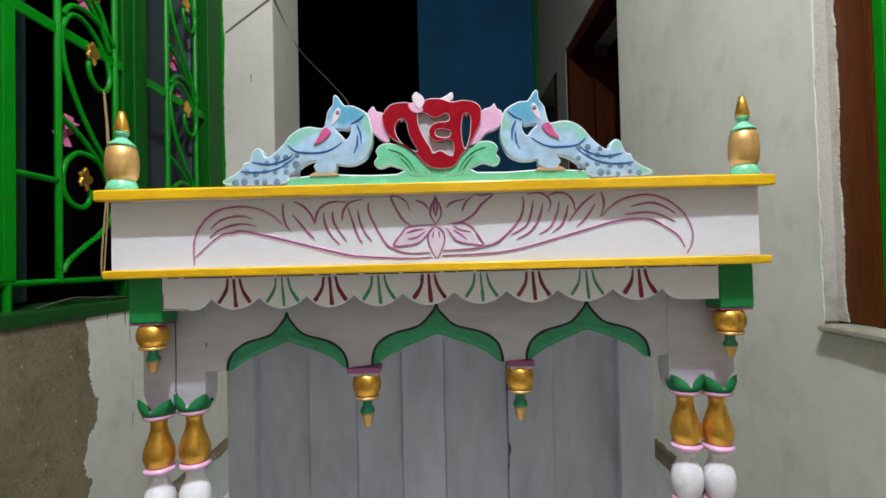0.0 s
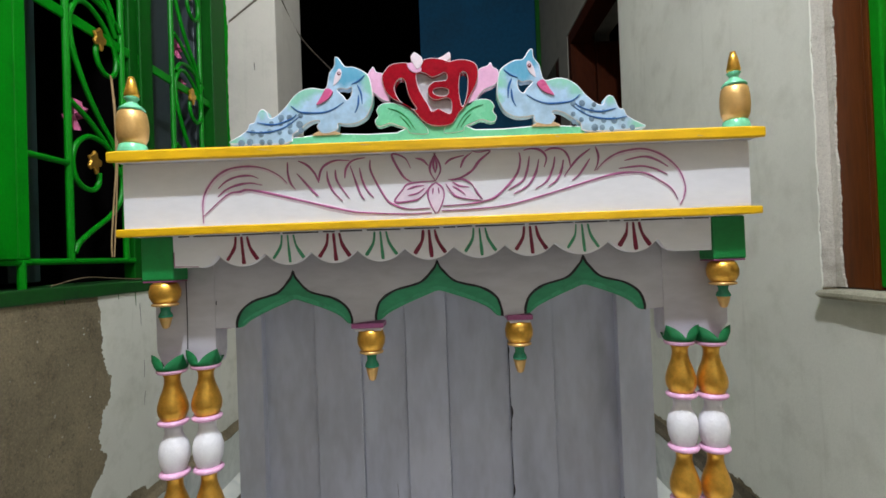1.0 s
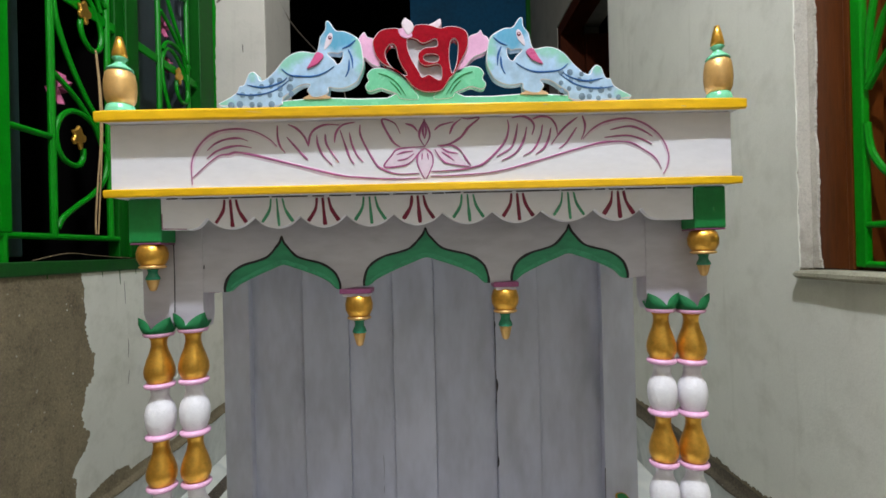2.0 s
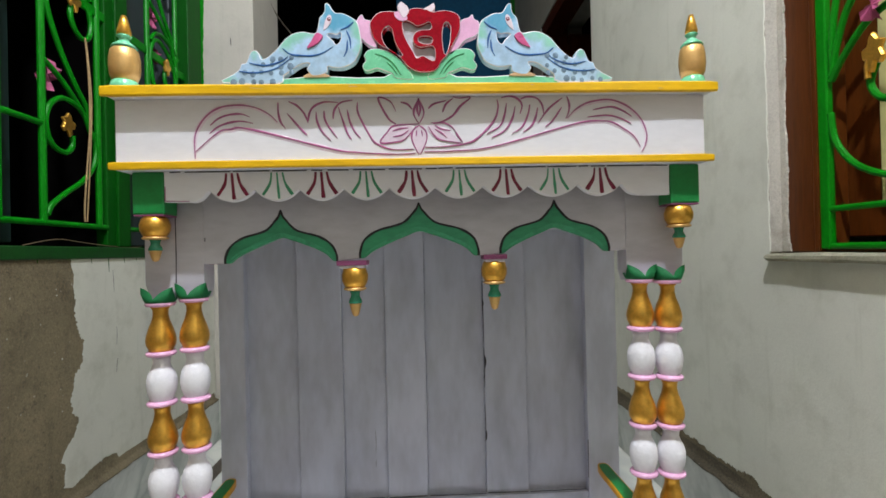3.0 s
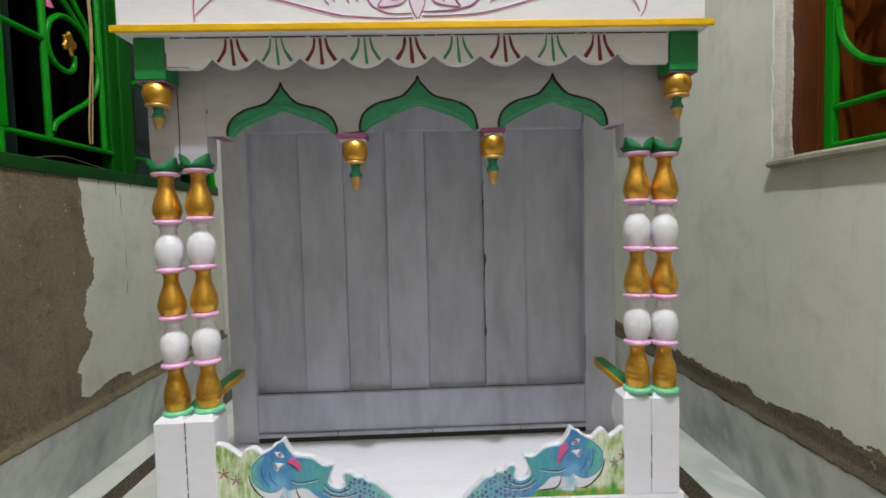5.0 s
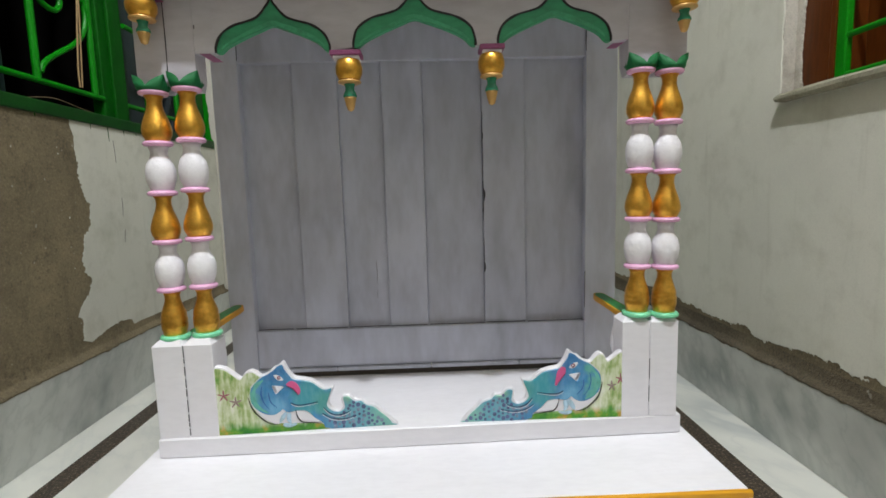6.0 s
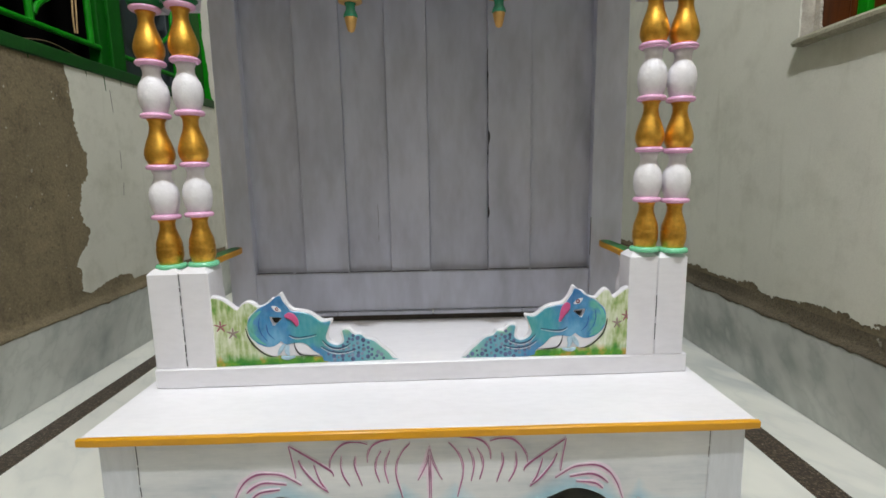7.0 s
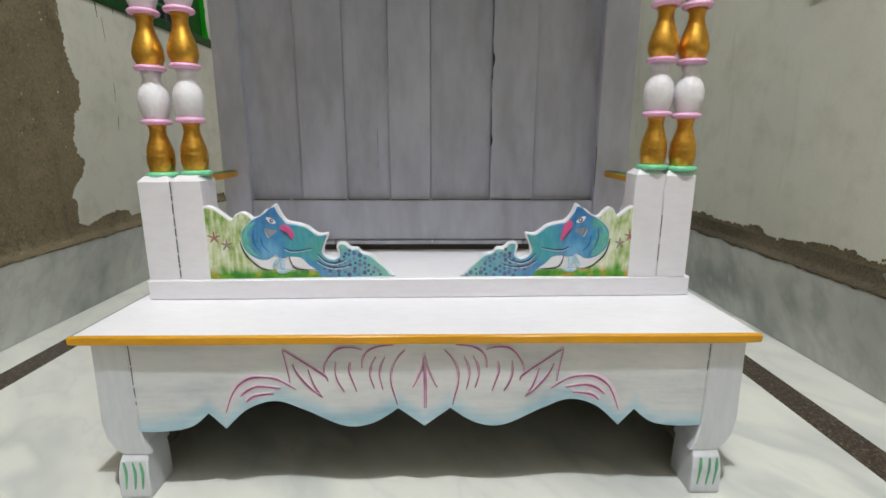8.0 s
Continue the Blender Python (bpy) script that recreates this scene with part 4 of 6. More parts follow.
# posts over the columns
def post_bm(x0, x1, y0, y1, xc):
    """A square post whose foot is cut to a blunt point inside its capital."""
    bm = bmesh.new()
    cy = (y0 + y1) / 2
    rows = []
    for z, a, b, d in ((86.0, x0, x1, 1.0), (72.4, x0, x1, 1.0), (71.7, max(x0, xc - 1.9), min(x1, xc + 1.9), 0.99), (70.2, xc - 1.2, xc + 1.2, 0.95)):
        rows.append([bm.verts.new((x * CM, (cy + (y - cy) * d) * CM, z * CM)) for x, y in ((a, y0), (b, y0), (b, y1), (a, y1))])
    for p, q in zip(rows, rows[1:]):
        for j in range(4):
            bm.faces.new((p[j], p[(j + 1) % 4], q[(j + 1) % 4], q[j]))
    bm.faces.new(rows[0])
    bm.faces.new(rows[-1])
    return bm


for a, b, xc, dz in ((-36.8, -32.82, -34.72, -0.45), (-32.76, -29.15, -30.6, -0.25), (28.35, 32.2, 29.9, 0.6), (32.2, 36.3, 33.8, 0.6)):
    part("post", post_bm(a, b, -0.98, 2.2, xc), SHADED_WHITE, shrine).location.z = dz * CM
part("joint_gap", stroke_bm([[(-32.79, 81), (-32.76, 76), (-32.82, 72)], [(-28.95, 78.0), (-28.97, 77.5)]], front(-0.0100), 0.16, 0.0003, taper=False), BLACK, shrine, "dark open joint")


# arched frieze between the posts
def ogee(c, half, apex, foot):
    k = half / 7.2
    right = [(0, apex), (0.3 * k, apex - 0.8), (0.75 * k, apex - 1.4), (1.35 * k, apex - 2.15), (2.1 * k, apex - 2.75), (3.3 * k, apex - 3.15), (4.6 * k, apex - 3.5), (5.6 * k, apex - 4.0), (6.35 * k, apex - 4.6), (6.85 * k, apex - 5.3), (half, foot + 0.75), (half, foot)]
    right = curve_of(right, False, 5)
    return [(c - x, z) for x, z in right[::-1]] + [(c + x, z) for x, z in right[1:]]


ARCHES = ((-18.95, 7.45, 81.5, 74.45), (-0.3, 8.1, 82.2, 74.8), (18.4, 7.6, 82.2, 75.0))
YF = -0.0025
lower = []
for a in ARCHES:
    lower += ogee(*a)
outline = [(-29.2, 86.2), (-29.2, 74.45)] + lower + [(29.0, 75.25), (29.0, 86.2)]
frieze = part("arched_frieze", plate_bm([outline], front(YF + 0.006), 0.012, 0.0008), SHADED_WHITE, shrine, "white frieze board cut with three pointed arches")
for c, half, apex, foot in ARCHES:
    up = ogee(c, half, apex, foot)
    low = curve_of([(c + u * half, apex - (apex - foot) * d) for u, d in ((1, 1), (0.92, 0.985), (0.80, 0.86), (0.62, 0.755), (0.40, 0.66), (0.20, 0.585), (0.0, 0.525), (-0.20, 0.60), (-0.40, 0.685), (-0.62, 0.79), (-0.80, 0.89), (-0.92, 0.99), (-1, 1))], False, 5)
    part("arch_band", plate_bm([[(x, z + 0.05) for x, z in up] + low], front(YF + 0.004), 0.0085, 0.0006), PALE_GREEN, frieze, "green painted arch lining")
    part("arch_brush", stroke_bm([[(x, z + 0.42) for x, z in low[6:-6]]], front(YF - 0.0046), 0.75, 0.0001, raw=True), ARCH_LIGHT, frieze, "lighter green brush mark")
    part("arch_line", stroke_bm([up], front(YF - 0.006), 0.38, 0.0004, taper=False, raw=True), BLACK, frieze, "black outline of the arch")

# pendants under the frieze and the brackets
PENDANT = {"ball": [(1.25, 0.0), (1.62, -0.35), (1.85, -1.2), (1.80, -2.0), (1.45, -2.75), (1.30, -2.9)],
           "lip": [(1.25, -2.85), (1.58, -3.0), (1.58, -3.2), (1.2, -3.35)],
           "neck": [(0.80, -3.3), (0.62, -3.8), (0.62, -4.3), (0.85, -4.8), (0.95, -5.2), (0.85, -5.4)],
           "tip": [(0.86, -5.35), (0.80, -5.7), (0.62, -6.6), (0.42, -7.3), (0.1, -7.5)]}


def pendant(x, y, z, scale=1.0, wide=1.0, drop=0.88):
    k = lambda key: [(r * scale * (wide if key in ("ball", "lip") else 1), (h if h > -3.35 else -3.35 + (h + 3.35) * drop) * scale) for r, h in PENDANT[key]]
    ball = part("pendant", lathe_bm(k("ball"), 28, (x * CM, y, z * CM), 0.01), GOLD, shrine, "gold painted hanging drop", True)
    part("lip", lathe_bm(k("lip"), 28, (x * CM, y, z * CM)), PALE_GOLD, ball, "", True)
    part("neck", lathe_bm(k("neck"), 24, (x * CM, y, z * CM)), NECK_GREEN, ball, "green turned neck", True)
    part("tip", lathe_bm(k("tip"), 24, (x * CM, y, z * CM)), PALE_GOLD, ball, "", True)
    return ball


for x0, x1, z in ((-11.55, -7.45, 74.6), (8.35, 11.65, 75.0)):
    slab("pendant_cap", x0, x1, -1.35, 1.8, z - 0.75, z - 0.1, MAUVE, "mauve painted cap")
    slab("pendant_cap", x0 + 0.35, x1 - 0.3, -1.05, 1.5, z - 1.15, z - 0.75, WHITE)
    pendant((x0 + x1) / 2 + (0.2 if x0 < 0 else 0.0), 0.0025, z - 0.95, 0.98)
for x0, x1, xp, z in ((-36.25, -32.35, -34.15, 80.75), (32.95, 36.85, 34.6, 80.95)):
    slab("bracket", x0, x1, -4.65, -1.15, z + 0.2, 86.3, GREEN, "green painted bracket block", 0.002)
    slab("bracket_sole", x0 + 0.05, x1 - 0.05, -4.6, -1.15, z, z + 0.2, MAUVE)
    pendant(xp, -0.0335, z, 0.89, 1.1, 0.76)
for x0, x1, z in ((-28.55, -27.2, 74.42), (26.9, 28.3, 75.2)):
    slab("frieze_underside", x0, x1, -0.8, 3.4, z - 0.01, z + 0.02, MAUVE, "mauve painted underside of the frieze", 0.0001, frieze)

# scalloped valance with brushed strokes
CUSPS = (-26.8, -21.1, -15.5, -9.9, -4.1, 1.9, 8.1, 14.1, 20.6, 26.4)
val = [(-32.3, 86.4), (-32.3, 82.45), (-29.0, 82.4)]
for a, b in zip((-31.0,) + CUSPS, CUSPS + (30.6,)):
    m = (a + b) / 2
    lobe = curve_of([(a + 0.05, 83.75), ((a + m) / 2 - 0.1, 82.75), (m, 82.35), ((b + m) / 2 + 0.1, 82.75), (b - 0.05, 83.75)], False, 4)
    if a == -31.0:
        lobe = lobe[8:]
    if b == 30.6:
        lobe = lobe[:9]
    val += lobe
val += [(30.0, 82.3), (32.85, 82.3), (32.85, 86.4)]
valance = part("valance", plate_bm([val], front(-0.0365), 0.009, 0.001), WHITE, shrine, "white scalloped valance with red and green brush strokes")
for k, (a, b) in enumerate(zip(CUSPS, CUSPS[1:])):
    m = (a + b) / 2
    lines = [[(m - 0.65, 86.0), (m - 0.85, 84.6), (m - 1.75, 83.15)], [(m + 0.05, 86.0), (m + 0.15, 84.5), (m + 0.3, 82.65)], [(m + 0.75, 86.0), (m + 1.1, 84.6), (m + 2.0, 83.15)]]
    strokes("brush_stroke", lines, front(-0.0455), 0.62 if k % 2 == 0 else 0.48, 0.0005, MAROON if k % 2 == 0 else LINE_GREEN, valance, "maroon brush stroke" if k % 2 == 0 else "green brush stroke", "drop")

strokes("paint_edge", [[(-32.2, 82.6), (-29.2, 82.52)], [(-32.2, 82.6), (-32.2, 84.4)]], front(-0.0455), 0.16, 0.0003, MAUVE, valance, "mauve paint along the edge", False)

# cornice: two yellow-edged boards and the fascia with carved lines
low_board = part("cornice_board", board_bm(-0.377, 0.376, -0.0595, 0.262, 0.8635, 0.8725, 0.0004, 0.03), WHITE, shrine)
part("edge_strip", board_bm(-0.3805, 0.3795, -0.0640, -0.0597, 0.8633, 0.8730, 0.0006, 0.012, 0.0014, 11.0), YELLOW, low_board, "yellow enamel front edge")
random.seed(14)
dashes, x = [], -31.6
while x < 32.0:
    h = random.uniform(0.8, 6.0)
    dashes.append([(x, 86.22), (min(32.6, x + h), 86.22 + random.uniform(-0.05, 0.05))])
    x += h + random.uniform(0.15, 0.7)
strokes("gap_line", dashes, front(-0.0456), 0.19, 0.0004, BLACK, valance, "dark gap under the cornice", False)
fascia = part("fascia", board_bm(-0.3755, 0.3690, -0.0575, -0.0455, 0.8727, 0.9513, 0.0004, 0.03, 0.001, 5.0, -0.005), WHITE, shrine, "white fascia with rose carved flourishes")
part("fascia_side", box_bm(-0.3750, -0.3640, -0.0455, 0.262, 0.8727, 0.9513), WHITE, shrine)
part("fascia_side", box_bm(0.3575, 0.3685, -0.0455, 0.262, 0.8727, 0.9513), WHITE, shrine)
part("fascia_back", box_bm(-0.3640, 0.3575, 0.252, 0.262, 0.8727, 0.9513), WHITE, shrine)
top_board = part("cornice_board", board_bm(-0.379, 0.377, -0.0670, 0.268, 0.9515, 0.9640, 0.0004, 0.03, 0.002, 1.0), WHITE, shrine)
part("edge_strip", board_bm(-0.3835, 0.3805, -0.0735, -0.0672, 0.9508, 0.9637, 0.0007, 0.012, 0.0016, 17.0), YELLOW, top_board, "yellow enamel front edge")
SCROLL_WEST = [
    [(-27.9, 87.7), (-27.9, 90.3), (-27.3, 91.9), (-26.1, 93.3), (-24.5, 94.1), (-22.2, 94.3), (-20.2, 93.9), (-18.6, 93), (-17.7, 92.1)],
    [(-27.9, 88.5), (-25.1, 90.9), (-23.5, 91.3), (-21.2, 91.3), (-11.2, 88.7), (-8, 88.2), (-3.5, 87.9), (-0.55, 87.95)],
    [(-26, 91.8), (-25.1, 92.6), (-23.8, 93.1), (-22.2, 93.2), (-21.1, 92.8)],
    [(-26.1, 90.8), (-25.1, 91.6), (-23.8, 92.1), (-22.2, 92.3), (-20.7, 92)],
    [(-17.6, 94.6), (-17.6, 93.3), (-17.3, 92.1), (-16.7, 91.3)],
]
FEATHERS_WEST = [
    [(-16.5, 93.2), (-14.7, 91.1), (-14, 90.4)],
    [(-16.3, 94.7), (-15.3, 94.2), (-14.4, 93.2), (-13.9, 92)],
    [(-13.9, 92.2), (-13.7, 93.3), (-13.1, 94.1), (-11.8, 94.6), (-10.1, 94.5)],
    [(-12.9, 93.4), (-12.8, 92.2), (-12.2, 90.9), (-11.1, 89.7)],
    [(-11.9, 93.5), (-11.7, 92.1), (-10.3, 90)],
    [(-10.8, 92.4), (-10.6, 93.6), (-9.8, 94.5), (-8.3, 94.8)],
    [(-10.1, 93.9), (-9.1, 90.8), (-8.5, 89.8)],
    [(-9, 93.6), (-8.7, 92.1), (-8.1, 90.8), (-7.4, 90)],
    [(-7.7, 94.5), (-7.6, 93), (-6, 89.9), (-5.1, 89.1), (-3.4, 88.5), (-0.75, 88.5)],
]
strokes("scratch", [[(-20.6, 95.9), (-18.8, 95.75)], [(-19.4, 95.5), (-18.2, 95.45)], [(-8.6, 96.0), (-7.4, 95.95)], [(14.0, 96.05), (14.5, 96.0)], [(30.2, 95.5), (30.9, 95.45)]], front(-0.0734), 0.16, 0.0003, TAN, top_board, "scratched edge paint")
FLOURISH = SCROLL_WEST + FEATHERS_WEST
SCROLL_EAST = [
    [(19, 92.2), (20, 93.2), (21.3, 94), (22.8, 94.4), (24.6, 94.5), (26.4, 93.9), (27.9, 92.8), (28.8, 91.6), (29.3, 90), (29.1, 88.7), (28.6, 87.8)],
    [(28.4, 88.4), (27.7, 89.7), (26.4, 90.7), (24.8, 91.6), (23.2, 91.8), (21.3, 91.7), (19, 91.2), (9.5, 88.7), (4.3, 88.2), (0.6, 88.15)],
    [(22.3, 93.2), (24.6, 93.6), (26.2, 93.1), (27.4, 92.3)],
    [(21.6, 92.3), (24.2, 92.5), (25.9, 92.1), (27.3, 91.4)],
    [(19, 95), (19.3, 94), (19.2, 93), (18.8, 92.1)],
]
FEATHERS_EAST = [
    [(18.3, 93.6), (17.1, 91.9), (16.1, 91.1)],
    [(18.4, 94.8), (16.7, 93.5), (15.2, 91.6)],
    [(13, 94.7), (13.9, 95), (15.1, 94.8), (15.8, 93.9), (16, 92.6)],
    [(15.2, 93.6), (14.9, 92.3), (14.3, 91.2), (13.3, 90.5)],
    [(14.2, 94), (13.9, 92.6), (13.1, 91.1), (11.8, 90.3)],
    [(10.5, 94.9), (11.7, 95.1), (12.7, 94.7), (13.2, 93.9), (12.9, 92.8)],
    [(12.3, 93.8), (11.9, 92.2), (10.9, 90.7), (9.2, 89.8)],
    [(11.2, 94.2), (10.9, 92.6), (10.3, 91.3), (8.6, 90.3)],
    [(10, 94.7), (10.1, 93.6), (9.5, 91.9), (7.3, 89.7), (5.8, 89.1), (3.7, 88.8), (0.75, 88.7)],
]
FLOURISH_EAST = SCROLL_EAST + FEATHERS_EAST
FLOWER = [
    [(-2.9, 91.7), (-3.9, 92.5), (-5.1, 95), (-3.6, 94.6), (-2.9, 93.3)],
    [(-2.3, 94.5), (-1.4, 94.2), (-0.8, 93.5)],
    [(0.1, 95), (-0.5, 93.8), (-0.6, 92.8), (0, 91.7)],
    [(0.1, 94.8), (-0.2, 93.7), (0, 92.6)],
    [(0, 91.7), (-3.1, 91.5), (-4, 90.7), (-4.9, 89.4), (-3.1, 89.4), (-1.8, 89.8), (-0.4, 91.4)],
    [(-3.4, 90.8), (-2.4, 91.1), (-1.4, 91.2)],
    [(-3.3, 90.1), (-2.2, 90.3), (-1.3, 90.9)],
    [(0, 91.5), (-0.8, 90.8), (-0.9, 89.6), (-0.1, 87.8)],
    [(-0.3, 90.9), (-0.4, 90.1)],
]
FLOWER_EAST = [
    [(1.5, 91.8), (2.8, 91.9), (4.3, 92.7), (5.3, 93.9), (6.6, 95), (5.2, 94.9), (4.4, 95.1)],
    [(3, 93.1), (3.5, 94.2), (4.4, 94.9)],
    [(1.2, 93.6), (1.9, 94.2), (3.5, 94.6)],
    [(1.8, 91.7), (3.1, 91.8), (4.1, 91.3), (4.6, 90.7)],
    [(4.6, 90.7), (4.9, 90.1), (5.5, 89.3)],
    [(1.2, 91.3), (1.9, 90.2), (2.8, 89.6), (5.3, 89.2)],
    [(2, 91.5), (2.8, 91), (4, 90.8)],
    [(2, 91), (2.8, 90.5), (3.5, 89.9)],
]
fascia_face = lambda u, v, w: front(-0.0577 - 0.005 * u * CM)(u, v, w)
for petal in ([(-1.0, 91.5), (-2.9, 91.4), (-4.0, 90.7), (-4.8, 89.5), (-3.1, 89.5), (-1.8, 89.9), (-1.0, 90.6)], [(0.0, 91.5), (-0.8, 90.8), (-0.9, 89.6), (0.0, 87.9), (0.9, 89.6), (0.8, 90.8)], [(1.0, 91.4), (2.6, 91.4), (4.0, 90.5), (5.0, 89.3), (3.2, 89.4), (1.8, 90.0)]):
    part("petal_wash", plate_bm([curve_of(petal, True, 3)], fascia_face, 0.0002, 0.0001), WASH, fascia, "pale pink wash inside the petals")
strokes("pink_wash", SCROLL_WEST[:2] + SCROLL_EAST[:2], lambda u, v, w: fascia_face(u, v - 0.1, w - 0.0001), 0.8, 0.0002, WASH, fascia, "thin pink wash beside the line")
strokes("flourish_line", FLOURISH + FLOURISH_EAST, fascia_face, 0.33, 0.0007, ROSE, fascia, "rose carved feather scroll line")
strokes("flower_line", FLOWER + FLOWER_EAST + [mirror(FLOWER[k]) for k in (2, 3, 7, 8)], fascia_face, 0.31, 0.0007, ROSE, fascia, "rose carved lotus line")

# finials on the cornice ends
for x, k in ((-36.9, 0.93), (36.35, 0.86)):
    z = 96.35
    turned = lambda prof: lathe_bm([(r * k, a) for r, a in prof], 32, (x * CM, -0.045, z * CM), 0.008)
    f = part("finial", turned([(1.35, 5.55), (1.70, 5.2), (1.88, 4.2), (1.92, 3.2), (1.80, 2.1), (1.45, 1.35)]), PALE_GOLD, shrine, "pale gold barrel finial with mint collars", True)
    part("foot_bead", turned([(1.3, 1.55), (1.62, 1.25), (1.85, 0.5), (1.85, 0.0)]), MINT, f, "mint green bead", True)
    part("collar", turned([(0.55, 7.35), (0.95, 7.1), (0.62, 6.75), (0.60, 6.55), (0.85, 6.3), (1.45, 5.85), (1.62, 5.6), (1.3, 5.45)]), MINT, f, "mint green collar", True)
    part("bud", turned([(0.1, 9.75), (0.35, 9.7), (0.62, 8.8), (0.92, 7.5), (0.8, 7.25)]), GOLD, f, "gold bud", True)

# pierced crest: two peacocks beside a red emblem
CX, CZ = 0.3, 96.3
YC = -0.052
crest = rimmed(part("crest_board", plate_bm([[(-17.5 + CX, 96.3), (-17.3 + CX, 97.4), (-12.6 + CX, 97.75), (-8 + CX, 97.5), (-4.6 + CX, 97.55), (-2.6 + CX, 98.5), (2.6 + CX, 98.5), (4.6 + CX, 97.55), (8 + CX, 97.5), (12.6 + CX, 97.75), (17.3 + CX, 97.4), (17.5 + CX, 96.3)]], front(YC), 0.010, 0.0012), MINT, shrine, "pierced and painted crest with two peacocks and a red emblem"), WHITE)
PEACOCK = [(-24.4, 0.6), (-23.2, 1.6), (-22.4, 2.2), (-22.1, 2.9), (-21.5, 3.1), (-21, 4.3), (-20.4, 4.6), (-19.9, 4.2), (-19.6, 3.5), (-18.8, 3.8), (-17.7, 4.8), (-16.7, 6), (-15.6, 6.7), (-14.4, 6.9), (-13, 6.7), (-12.6, 7.7), (-12.4, 8.6), (-11.8, 9.4), (-11.7, 10.4), (-11.2, 10.3), (-10.5, 9.3), (-9.5, 9.2), (-8.3, 8.6), (-7.7, 8), (-7.4, 6.7), (-7.3, 5.1), (-7.7, 3.9), (-8.3, 3), (-9.6, 2.4), (-10.9, 2.4), (-11.5, 2.5), (-11.6, 1.8), (-12.6, 1.4), (-13.5, 1.4), (-13.8, 1.7), (-14.1, 2.3), (-13.7, 2.9), (-14.5, 2.9), (-15.2, 2.6), (-15.9, 2.1), (-16.9, 1.4), (-17.7, 0.4)]
NECK_HOLE = [(-11.5, 6.5), (-10.9, 6.6), (-10.3, 6.5), (-9.8, 6.7), (-9.9, 5.8), (-10.4, 5.3), (-10.8, 5.8)]
LINK = [(-8, 7.6), (-7.8, 8.4), (-7.2, 9.1), (-6.8, 8.5), (-6.1, 8.3), (-5.7, 7.5), (-5.4, 5), (-6.5, 5.3), (-7.2, 6), (-7.6, 5.7)]
LINK_EAST = [(5.1, 8.0), (5.6, 8.5), (6.3, 8.7), (6.7, 9.1), (7.0, 8.5), (7.5, 8.2), (7.7, 7.3), (7.3, 6.5), (6.6, 6.1), (6.0, 5.9), (5.4, 5.4), (4.7, 4.6), (3.9, 3.9), (3.5, 4.5), (4.4, 6.0)]
LEAF = [(-7, 3.9), (-6.5, 4.6), (-5.5, 4.8), (-4.4, 4.6), (-3.3, 4.1), (-2.4, 3.3), (-1.4, 2.2), (-0.9, 0.9), (-3, 1), (-3.4, 1.4), (-3.5, 1.6), (-4.5, 2), (-5.4, 2.3), (-6.4, 2), (-7, 2.1), (-7.2, 2.7), (-6.8, 3.3)]
random.seed(4)
